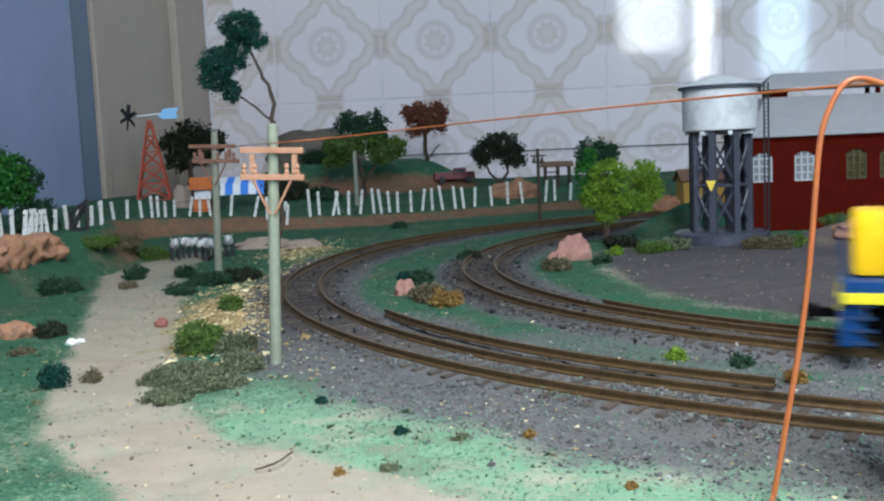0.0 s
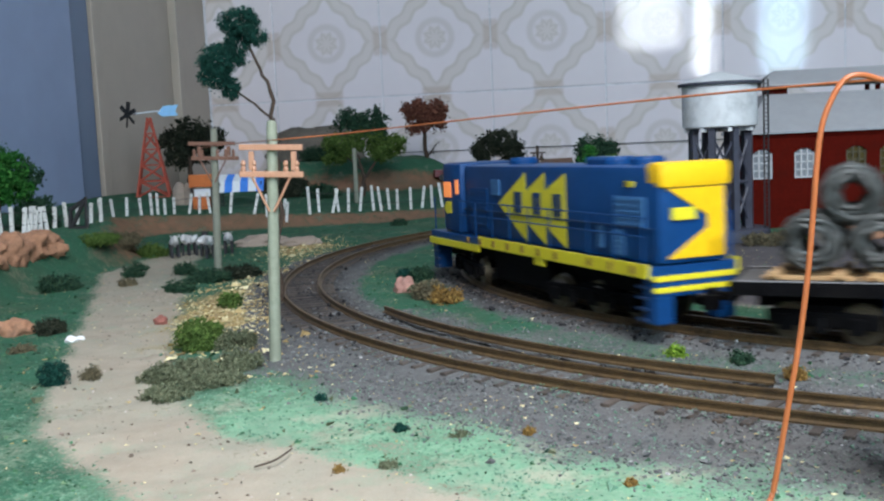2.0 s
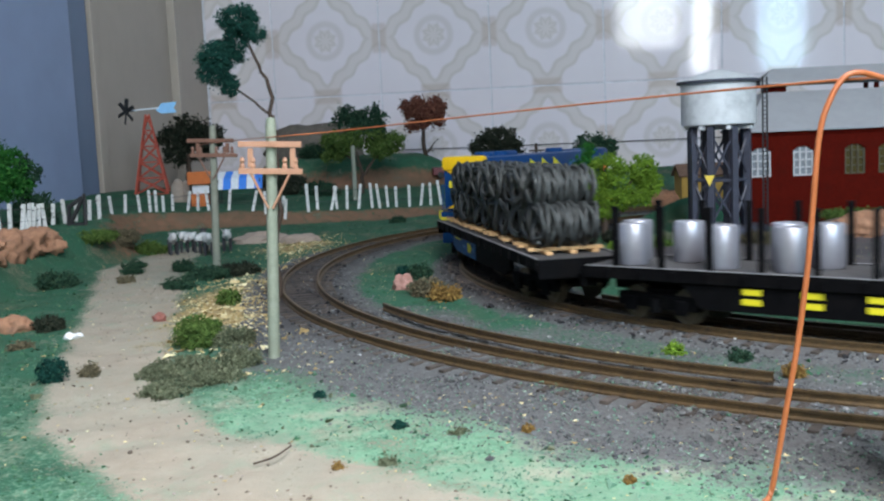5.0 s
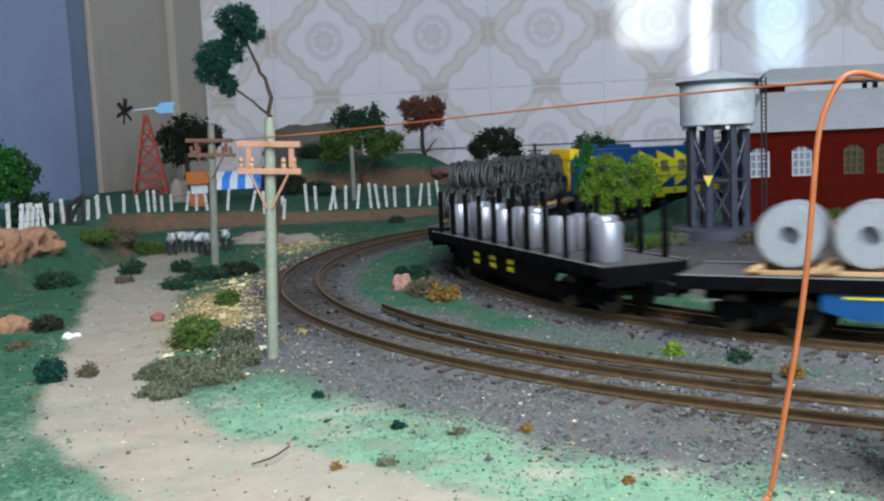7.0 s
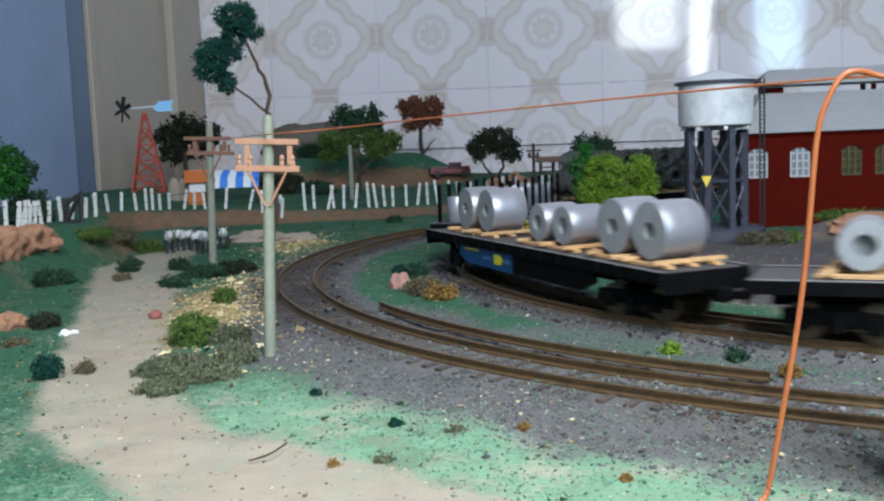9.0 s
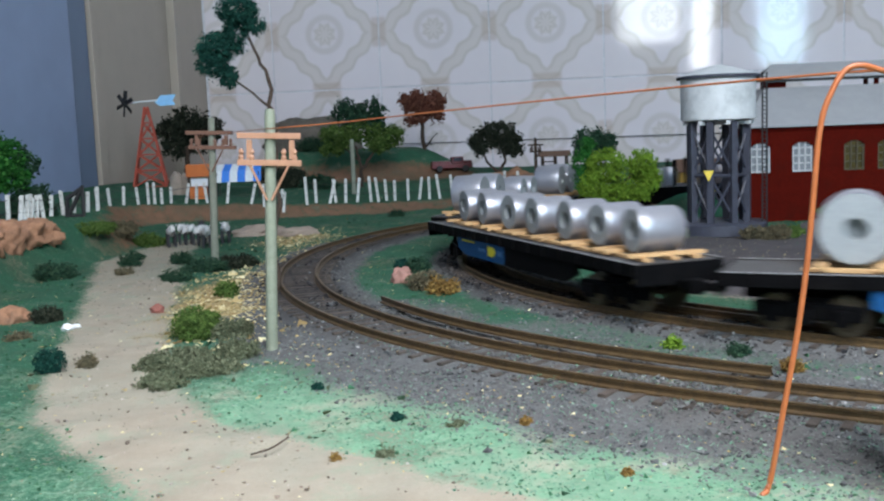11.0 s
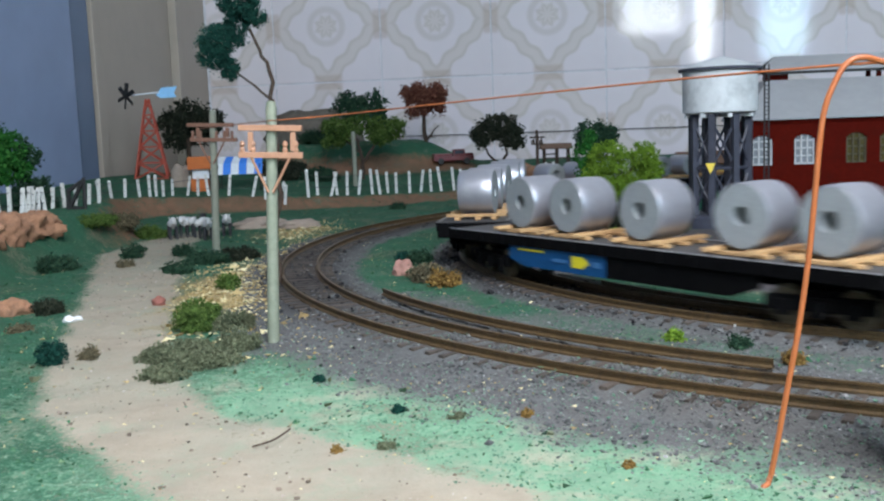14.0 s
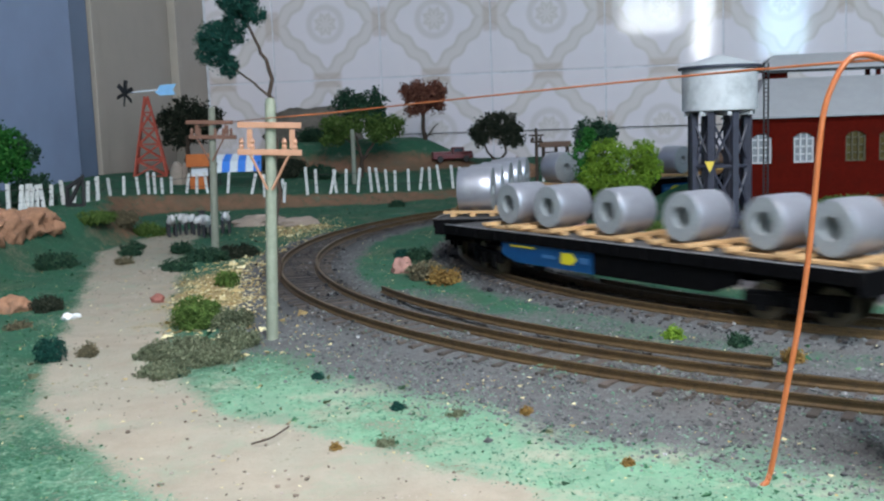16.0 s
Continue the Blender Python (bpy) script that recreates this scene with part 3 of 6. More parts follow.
def road_shape(x, y):
    """1 on the dirt road that winds from the front edge to the back left, 0 beside it."""
    mid = np.interp(y, [0.10, 0.17, 0.20, 0.23, 0.28, 0.34, 0.40, 0.48, 0.56, 0.64, 0.72], [0.05, -0.018, -0.0475, -0.078, -0.0975, -0.113, -0.128, -0.148, -0.170, -0.172, -0.15])
    half = np.interp(y, [0.10, 0.17, 0.20, 0.23, 0.28, 0.34, 0.40, 0.48, 0.56, 0.64, 0.72], [0.03, 0.031, 0.0245, 0.0200, 0.0165, 0.0170, 0.0190, 0.0220, 0.0230, 0.0160, 0.0])
    return step(1.35, 0.65, np.abs(x - mid) / np.maximum(half, 1e-4))


def cover_of(x, y):
    """How much turf, ballast and bare earth lies at a place."""
    r = np.hypot(x - CX, y - CY)
    th = np.degrees(np.arctan2(y - CY, x - CX)) % 360
    r = np.where(x > CX, np.abs(y - CY), r)
    th = np.where(x > CX, np.where(y > CY, 90.0, 225.0), th)
    ballast = np.maximum(step(0.064, 0.020, np.abs(r - R_OUT - 0.004)) * np.where(th > 200, 1.0, step(0.034, 0.02, np.abs(r - R_OUT))), step(0.034, 0.017, np.abs(from_track(x, y, R_IN) + 0.002)))
    ballast = np.maximum(ballast, 0.62 * step(205, 222, th) * step(-0.016, -0.006, from_track(x, y, R_IN)) * step(0.36, 0.34, r))
    foot = bank_foot(th)
    earth = step(foot - 0.004, foot + 0.006, r) * step(foot + 0.034, foot + 0.018, r) * step(222, 205, th)
    hill = step(1.085, 1.10, y) * step(1.135, 1.112, y) * step(-0.26, -0.2, x) * step(0.06, 0.03, x)
    earth = np.maximum(earth * 0.74 * step(172, 162, th), hill * 0.8)
    earth = np.maximum(earth, 0.9 * bell(x, y, 0.246, 0.558, 0.026, 0.012))
    plaza = step(-0.040, -0.066, from_track(x, y, R_IN)) * step(0.068, 0.10, x) * step(0.60, 0.57, y)
    turf = 1 - np.maximum(road_shape(x, y), plaza * 0.96)
    turf = np.clip(turf * 0.92, 0, 1)
    return turf, ballast, earth, plaza


def cover_more(x, y):
    """Turf paled towards the front as if brighter lit, straw litter, darker ballast along the far rails."""
    r = np.where(x > CX, np.abs(y - CY), np.hypot(x - CX, y - CY))
    # grows towards the front, where brightness is put into the turf colour
    pale = step(0.36, 0.22, y) * (r > 0.33) * (0.35 + 0.65 * step(-0.09, -0.04, x))
    straw = 1.35 * bell(x, y, -0.080, 0.43, 0.028, 0.085) + 0.8 * bell(x, y, -0.095, 0.66, 0.022, 0.05)
    far_dark = np.maximum(step(0.025, 0.010, np.abs(r - R_OUT)), step(0.027, 0.011, np.abs(from_track(x, y, R_IN)))) * step(0.26, 0.42, y)
    return pale, np.clip(straw, 0, 1), far_dark


# ---- tracks ----


def on_track(radius, s):
    """Place and heading at the run s along an oval track; s is 0 at 240 degrees and grows with the train's way."""
    s0, s1 = -radians(30) * radius, radians(150) * radius
    cx, cy = CENTRE[radius]
    if s < s0:
        return Vector((cx + (s0 - s), cy - radius, 0)), Vector((-1, 0, 0))
    if s > s1:
        return Vector((cx + (s - s1), cy + radius, 0)), Vector((1, 0, 0))
    th = radians(240) - s / radius
    return Vector((cx + radius * math.cos(th), cy + radius * math.sin(th), 0)), Vector((math.sin(th), -math.cos(th), 0))


def rail_bm(radius, off, s_from, s_to):
    bm = bmesh.new()
    prof = [(-0.0011, -0.0026), (0.0011, -0.0026), (0.0011, -0.0021), (0.0003, -0.0017), (0.0003, -0.0008), (0.00055, -0.0006), (0.00055, 0.0), (-0.00055, 0.0), (-0.00055, -0.0006), (-0.0003, -0.0008), (-0.0003, -0.0017), (-0.0011, -0.0021)]
    n = int((s_to - s_from) / 0.006)
    last = None
    for i in range(n + 1):
        p, d = on_track(radius, s_from + (s_to - s_from) * i / n)
        out = Vector((d.y, -d.x, 0)) * -1
        ring = [bm.verts.new(p + out * (off + a) + Vector((0, 0, b))) for a, b in prof]
        if last:
            for k in range(len(prof)):
                bm.faces.new((last[k], last[(k + 1) % len(prof)], ring[(k + 1) % len(prof)], ring[k]))
        last = ring
    return bm


def build_track(radius, label, guard, rng):
    ob = thing("railway_track", label, "railway track", group="railway tracks")
    s_from, s_to = -1.75, 2.3
    for side in (-1, 1):
        part("rail", rail_bm(radius, side * GAUGE / 2, s_from, s_to), MAT["rail"], ob)
    part("guard_rail", rail_bm(radius, *guard), MAT["rail"], ob, "short rusty guard rail inside the curve")
    bm = bmesh.new()
    box(bm, -0.015, -0.0012, -0.0042, 0.015, 0.0012, -0.0024, 0.0002)
    first = part("sleeper", bm, MAT["sleeper"], ob)
    s = -0.42
    while s < 1.05:
        p, d = on_track(radius, s)
        o = first if s == -0.42 else new("sleeper", first.data)
        o.parent = ob
        o.matrix_local = Matrix.Translation(p) @ Matrix.Rotation(math.atan2(d.y, d.x) + math.pi / 2 + rng.normal() * 0.02, 4, "Z") @ Matrix.Translation((0, rng.normal() * 0.0002, rng.normal() * 0.0001))
        s += 0.0066
    return ob


# ---- room ----
WALL_YAW = -0.1558
WALL_O = Vector((-0.2188, 1.3899, 0))      # foot of a tile joint
WALL_D = Vector((math.cos(WALL_YAW), math.sin(WALL_YAW), 0))
WALL_N = Vector((math.sin(WALL_YAW), -math.cos(WALL_YAW), 0))
TILE, JOINT_Z = 0.15, 0.1299


def wall_pose(u, z, out=0.0):
    return Matrix.Translation(WALL_O + WALL_D * u + WALL_N * out + Vector((0, 0, z))) @ Matrix.Rotation(WALL_YAW, 4, "Z")


def build_room():
    # tiled wall: backing and single tiles
    bm = bmesh.new()
    box(bm, -0.16, 0.0, -0.95, 3.93, 0.10, 1.75, m=wall_pose(0, 0))
    wall = tagged(part("wall_tiled", bm, MAT["grout"]), "kitchen wall with cream patterned glazed tiles", "wall", kind="structure")
    bm = bmesh.new()
    g = 0.0009
    box(bm, -TILE / 2 + g, -0.0016, -TILE / 2 + g, TILE / 2 - g, 0.003, TILE / 2 - g, 0.0009)
    first = part("tile", bm, MAT["tile"], wall)
    rng = np.random.default_rng(5)
    started = False
    for i in range(0, 12):
        for j in range(-2, 5):
            o = new("tile", first.data) if started else first
            started = True
            o.parent = wall
            tilt = rng.normal(size=2) * 0.0022
            o.matrix_local = wall_pose((i + 0.5) * TILE, JOINT_Z + (j + 0.5) * TILE) @ Matrix.Rotation(tilt[0], 4, "X") @ Matrix.Rotation(tilt[1], 4, "Z")
    # the cut column by the corner
    bm = bmesh.new()
    box(bm, -0.02, -0.0016, -TILE / 2 + g, TILE / 2 - g, 0.003, TILE / 2 - g, 0.0009)
    cut = part("tile", bm, MAT["tile"], wall)
    for j in range(-2, 5):
        o = cut if j == -2 else new("tile", cut.data)
        o.parent = wall
        o.matrix_local = wall_pose(-0.5 * TILE, JOINT_Z + (j + 0.5) * TILE)
    # a dark wire along the tiles
    bm = bmesh.new()
    tube(bm, [WALL_O + WALL_D * u + WALL_N * 0.006 + Vector((0, 0, z))for u, z in [(0.0, 0.0535), (0.25, 0.0525), (0.5, 0.052), (0.8, 0.051), (1.3, 0.05)]], 0.0006, 6)
    tagged(part("wall_wire", bm, MAT["wire_dark"]), "thin dark wire stretched along the tiled wall", "wire")
    # the side wall: beige door casing by the corner, then a pale blue door
    side = Matrix.Translation(WALL_O - WALL_D * 0.098) @ Matrix.Rotation(WALL_YAW, 4, "Z")
    bm = bmesh.new()
    box(bm, -0.10, -3.6, -0.95, -0.012, 0.0, 1.75, m=side)
    tagged(part("wall_side", bm, MAT["plaster"]), "plain side wall behind the doors", "wall", kind="structure")
    door = thing("door_casing", "beige painted wooden door casing with upright mouldings", "door casing", kind="structure")
    for a, b, o in ((-0.10, -0.001, 0.0), (-0.113, -0.101, 0.007), (-0.309, -0.114, -0.003), (-0.3265, -0.310, 0.004)):
        bm = bmesh.new()
        box(bm, -0.011, a, -0.9, o, b, 1.7, 0.0012, m=side)
        part("casing_board", bm, MAT["beige"], door)
    # solid near-black strip: the gap's shade is put into its colour
    bm = bmesh.new()
    box(bm, -0.0115, -0.336, -0.9, -0.006, -0.3270, 1.7, m=side)
    part("shadow_gap", bm, MAT["black_gap"], door, "near-black strip painted as the shade in the gap")
    door2 = thing("door_leaf", "pale blue painted door standing beside the layout", "door", kind="structure")
    # darker blue board: the shade at the door's edge is put into its paint
    bm = bmesh.new()
    box(bm, -0.0115, -0.386, -0.9, 0.004, -0.3365, 1.7, 0.0015, m=side)
    part("door_frame", bm, MAT["blue_shaded"], door2, "darker blue strip in place of the door's shaded edge")
    bm = bmesh.new()
    box(bm, -0.0115, -1.3, -0.9, 0.012, -0.3865, 1.7, 0.002, m=side)
    part("panel", bm, MAT["blue_paint"], door2)
    # plain walls, floor and ceiling that close the room; window openings behind the camera
    bm = bmesh.new()
    box(bm, -1.3, -0.7, -1.05, 4.2, 2.0, -0.95)
    tagged(part("floor", bm, MAT["floor_stuff"]), "plain cement room floor under the table", "floor", kind="structure")
    bm = bmesh.new()
    box(bm, -1.3, -0.7, 1.75, 4.2, 2.0, 1.85)
    tagged(part("ceiling", bm, MAT["plaster"]), "plain white plaster ceiling", "ceiling", kind="structure")
    bm = bmesh.new()
    box(bm, 3.6, -0.7, -0.95, 3.7, 2.0, 1.75)
    tagged(part("wall_east", bm, MAT["plaster"]), "plain white plaster wall", "wall", kind="structure")
    bm = bmesh.new()
    cols = [(-1.3, -0.026, None), (-0.026, 0.183, (0.33, 1.1)), (0.183, 0.196, None), (0.196, 0.275, (0.231, 1.1)), (0.275, 0.42, None), (0.42, 0.574, (0.224, 1.1)), (0.574, 3.6, None)]
    for a, b, hole in cols:
        if hole:
            box(bm, a, -0.7, -0.95, b, -0.6, hole[0])
            box(bm, a, -0.7, hole[1], b, -0.6, 1.75)
        else:
            box(bm, a, -0.7, -0.95, b, -0.6, 1.75)
    tagged(part("wall_windows", bm, MAT["plaster"]), "plaster wall with two bright window openings", "wall", kind="structure")
    for a, b, z0, z1, bars, sills in ((-0.026, 0.183, 0.33, 1.1, (), (0.425, 0.62, 0.85)), (0.196, 0.275, 0.231, 1.1, (), (0.55,)), (0.42, 0.574, 0.224, 1.1, (), ())):
        win = thing("window_frame", "white window frame in the daylight opening", "window", kind="structure")
        for u in (a + 0.006, *bars, b - 0.006):
            bm = bmesh.new()
            box(bm, u - 0.005, -0.63, z0, u + 0.005, -0.61, z1, 0.002)
            part("mullion", bm, MAT["win_white"], win)
        for zz in (z0 + 0.006, *sills, z1 - 0.006):
            bm = bmesh.new()
            box(bm, a + 0.012, -0.629, zz - 0.005, b - 0.012, -0.611, zz + 0.005, 0.002)
            part("transom", bm, MAT["win_white"], win)
    # unseen shade and cord, made up around the added front light
    lamp = thing("added_lamp", "unseen white lamp added to brighten the front of the table", "lamp")
    bm = bmesh.new()
    lathe(bm, [(0.02, 0.10), (0.03, 0.095), (0.125, 0.004), (0.127, 0.0), (0.123, 0.003), (0.028, 0.090), (0.018, 0.095)], 36, pose(*LAMP))
    smooth(part("shade", bm, MAT["plaster"], lamp), 40)
    bm = bmesh.new()
    rod(bm, (LAMP[0], LAMP[1], LAMP[2] + 0.095), (LAMP[0], LAMP[1], 1.75), 0.003)
    part("cord", bm, MAT["black_gap"], lamp)
    # the table below the scenery
    table = thing("table", "plain wooden table under the model railway", "table")
    bm = bmesh.new()
    box(bm, -0.62, -0.3, -0.055, 2.4, 1.17, -0.03, 0.002)
    for w in bm.verts:
        w.co.y = min(w.co.y, 1.36 - (w.co.x + 0.2188) * 0.1571)
        w.co.x = max(w.co.x, -0.295 - 0.1571 * (1.405 - w.co.y))
    part("tabletop", bm, MAT["wood"], table)
    for x in (-0.42, 0.9, 2.3):
        for y in (-0.22, 0.90):
            bm = bmesh.new()
            box(bm, x - 0.03, y - 0.03, -0.95, x + 0.03, y + 0.03, -0.055, 0.003)
            part("leg", bm, MAT["wood"], table)


build_ground()
build_room()
track_rng = np.random.default_rng(2)
build_track(R_OUT, "outer curved track with rusty brown rails in grey ballast", (-0.0222, 0.0415, 0.227), track_rng)
build_track(R_IN, "inner curved track with rusty brown rails and dark ballast", (-0.0157, -0.3, 0.1646), track_rng)

# ---- trees, bushes and loose scenery ----


def limb(bm, a, b, r0, r1, sag=0.0, seed=0, n=6):
    rng = random.Random(seed)
    a, b = Vector(a), Vector(b)
    pts = [a.lerp(b, i / n) + Vector((rng.uniform(-1, 1), rng.uniform(-1, 1), rng.uniform(-0.5, 0.5))) * (a - b).length * 0.035 * (0 < i < n) + Vector((0, 0, sag * math.sin(math.pi * i / n))) for i in range(n + 1)]
    return tube(bm, pts, [r0 + (r1 - r0) * i / n for i in range(n + 1)], 7)


def tree(x, y, label, trunk, blobs, leaf, seed, grain=0.0018, density=1.0, extra=None, group="model trees", z=None, bark="bark"):
    """trunk: limbs as (from, to, radius, radius); blobs: the crown's clumps; all from the tree's foot."""
    ob = thing("tree", label, "tree", pose(x, y, (hz(x, y) if z is None else z) - 0.001), group)
    bm = bmesh.new()
    for i, (a, b, r0, r1) in enumerate(trunk):
        limb(bm, a, b, r0, r1, seed=seed + i)
    smooth(part("trunk", bm, MAT[bark], ob), 60)
    crown("crown", blobs, MAT[leaf], ob, grain * 0.9, density * 1.3, seed)
    if extra:
        crown("crown", extra[0], MAT[extra[1]], ob, grain, density, seed + 50)
    return ob


def bush(x, y, rx, rz, leaf, label, seed, grain=0.0012, ry=None, density=0.8, z=None):
    rng = random.Random(seed)
    ob = thing("bush", label, "bush", pose(x, y, hz(x, y) if z is None else z), "low bushes")
    blobs = [(0, 0, rz * 0.35, rx * 0.8, (ry or rx) * 0.8, rz * 0.6)]
    for i in range(4):
        a = rng.uniform(0, 6.28)
        blobs.append((math.cos(a) * rx * 0.55, math.sin(a) * (ry or rx) * 0.55, rz * rng.uniform(0.15, 0.45), rx * 0.45, (ry or rx) * 0.45, rz * 0.45))
    crown("foliage", blobs, MAT[leaf], ob, grain * 0.72, density, seed)
    return ob


def rock(x, y, rx, ry, rz, mat, label, seed, sink=0.35, yaw=0, rough=0.3):
    bm = bmesh.new()
    lumps(bm, pose(0, 0, rz * (1 - 2 * sink) * 0.5 + 0, 0, 0, yaw), rx, ry, rz, seed, rough, sub=4)
    ob = smooth(part("rock", bm, MAT[mat]), 75)
    ob.matrix_world = pose(x, y, hz(x, y))
    return tagged(ob, label, "rock", "rocks")


# tall fibre tree behind the front pole
tree(-0.0664, 0.42, "tall leaning tree with a teal fibrous crown on bare stems",
     [((-0.0036, 0, 0), (-0.0006, 0, 0.06), 0.0012, 0.001), ((-0.0006, 0, 0.06), (-0.0025, 0, 0.092), 0.001, 0.0009), ((-0.0025, 0, 0.092), (-0.0095, 0, 0.109), 0.0008, 0.0006),
      ((-0.001, 0, 0.079), (-0.0175, 0, 0.0925), 0.0006, 0.0004)],
     [(-0.0135, 0, 0.1195, 0.0088, 0.007, 0.0060), (-0.0070, 0, 0.1135, 0.0050, 0.004, 0.0036), (-0.0235, 0, 0.1045, 0.0080, 0.007, 0.0070), (-0.0190, 0, 0.0935, 0.0038, 0.003, 0.0050), (-0.0245, 0, 0.0985, 0.0068, 0.006, 0.0055), (-0.0155, 0, 0.1095, 0.0050, 0.005, 0.0075)],
     "leaf_teal", 3, 0.0007, 0.95, z=-0.004)
# dark tree by the windmill
tree(-0.2800, 1.12, "broad tree with a blackish foam crown by the windmill",
     [((0, 0, 0), (0.002, 0, 0.04), 0.0035, 0.0025), ((0.002, 0, 0.03), (0.02, 0, 0.05), 0.002, 0.001), ((0.002, 0, 0.03), (-0.016, 0, 0.052), 0.002, 0.001)],
     [(0.006, 0, 0.066, 0.022, 0.018, 0.017), (-0.012, 0, 0.058, 0.019, 0.016, 0.015), (0.020, 0, 0.056, 0.017, 0.015, 0.013), (-0.010, 0, 0.040, 0.016, 0.012, 0.010), (0.012, 0, 0.044, 0.018, 0.012, 0.010), (0.030, 0, 0.058, 0.014, 0.012, 0.012)],
     "leaf_black", 5, 0.0026, 0.8)
# bright tree at the near left edge
tree(-0.2760, 0.62, "leaf green foam tree with dark side twigs behind the fence",
     [((0, 0, 0), (0, 0, 0.03), 0.003, 0.002)],
     [(0.0, 0, 0.040, 0.019, 0.016, 0.016), (-0.012, 0, 0.026, 0.017, 0.014, 0.012), (0.012, 0, 0.030, 0.012, 0.012, 0.014), (-0.006, 0.002, 0.050, 0.012, 0.010, 0.007)], "leaf_green", 7, 0.0016, 0.8,
     extra=([(0.0225, 0.004, 0.0335, 0.005, 0.005, 0.0045), (0.017, 0.004, 0.026, 0.005, 0.005, 0.008), (0.018, 0.004, 0.039, 0.004, 0.004, 0.005)], "leaf_dark"))
# two-tone tree on the bank
tree(-0.0810, 1.06, "spreading two-tone green foam tree on the bank",
     [((0, 0, -0.004), (0.002, 0, 0.022), 0.0026, 0.002), ((0.002, 0, 0.022), (-0.004, 0, 0.045), 0.0018, 0.001), ((0.002, 0, 0.02), (0.022, 0, 0.045), 0.0018, 0.001), ((-0.002, 0, 0.03), (-0.02, 0, 0.048), 0.0012, 0.0008)],
     [(-0.022, 0, 0.055, 0.020, 0.016, 0.013), (0.006, 0, 0.060, 0.022, 0.016, 0.012), (0.032, 0, 0.055, 0.018, 0.014, 0.010), (0.022, 0, 0.045, 0.014, 0.010, 0.007), (-0.028, 0, 0.043, 0.012, 0.010, 0.007)], "leaf_olive", 11, 0.0022, 0.8,
     extra=([(-0.008, 0, 0.078, 0.019, 0.014, 0.011), (0.014, 0, 0.080, 0.017, 0.014, 0.012), (-0.012, 0, 0.086, 0.010, 0.010, 0.007), (0.010, 0, 0.070, 0.020, 0.014, 0.008)], "leaf_dark"))
# rust tree on the hill
tree(-0.0128, 1.165, "autumn tree with a rust brown crown on the hill",
     [((0, 0, -0.002), (-0.0015, 0, 0.032), 0.0028, 0.0022), ((0.0, 0, 0.003), (0.016, 0, 0.020), 0.0014, 0.0005), ((0.004, 0, 0.008), (0.010, 0, 0.006), 0.0010, 0.0005)],
     [(0.0, 0, 0.051, 0.024, 0.018, 0.014), (-0.010, 0, 0.058, 0.016, 0.014, 0.011), (0.010, 0, 0.057, 0.017, 0.014, 0.011), (0.013, 0, 0.042, 0.012, 0.012, 0.008), (-0.008, 0, 0.036, 0.013, 0.010, 0.006)], "leaf_rust", 13, 0.0022, 0.8)
# forked tree
tree(0.0655, 1.05, "small tree with a forked trunk and a blackish crown",
     [((0, 0, -0.002), (0.0, 0, 0.014), 0.0024, 0.002), ((0, 0, 0.013), (0.008, 0, 0.026), 0.0018, 0.0014), ((0.008, 0, 0.026), (0.006, 0, 0.036), 0.0014, 0.001), ((0, 0, 0.013), (-0.012, 0, 0.026), 0.0018, 0.0012), ((-0.012, 0, 0.026), (-0.016, 0, 0.038), 0.0012, 0.0009)],
     [(0.0, 0, 0.055, 0.021, 0.016, 0.012), (-0.014, 0, 0.047, 0.014, 0.012, 0.011), (0.012, 0, 0.044, 0.014, 0.012, 0.012), (-0.018, 0, 0.041, 0.009, 0.009, 0.006), (0.018, 0, 0.038, 0.008, 0.008, 0.006)], "leaf_black", 17, 0.0020, 0.8)
# lime tree inside the curve
tree(0.1030, 0.615, "lime green foam tree with a dark trunk between the tracks",
     [((0, 0, -0.002), (0.001, 0, 0.020), 0.0026, 0.0018), ((0.001, 0, 0.017), (0.018, 0, 0.038), 0.0012, 0.0008), ((0.001, 0, 0.017), (-0.008, 0, 0.04), 0.0012, 0.0008), ((0.012, 0, 0.030), (0.024, 0, 0.029), 0.0008, 0.0005)],
     [(0.002, 0, 0.0430, 0.0135, 0.011, 0.0100), (-0.006, 0, 0.0310, 0.0090, 0.008, 0.0080), (0.008, 0, 0.0260, 0.0120, 0.010, 0.0065), (0.0245, 0, 0.0430, 0.0090, 0.009, 0.0090), (0.020, 0, 0.0290, 0.0115, 0.008, 0.0075), (0.029, 0, 0.0350, 0.0065, 0.006, 0.0080), (0.0, 0, 0.0185, 0.0070, 0.006, 0.0035)], "leaf_lime", 19, 0.0011, 0.85,
     extra=([(-0.0115, 0.006, 0.0450, 0.0058, 0.006, 0.0110), (-0.0085, 0.006, 0.0560, 0.0035, 0.004, 0.0050), (-0.010, 0.004, 0.034, 0.006, 0.005, 0.008)], "leaf_green"))
tree(0.1330, 0.835, "dark green foam tree behind the inner curve", [((0, 0, 0), (0.001, 0, 0.045), 0.003, 0.002)],
     [(-0.004, 0, 0.059, 0.013, 0.010, 0.008), (0.010, 0, 0.055, 0.009, 0.010, 0.008), (-0.008, 0, 0.050, 0.008, 0.010, 0.008), (0.006, 0, 0.049, 0.010, 0.010, 0.006)], "leaf_dark", 23, 0.0017, 0.8, z=-0.004)
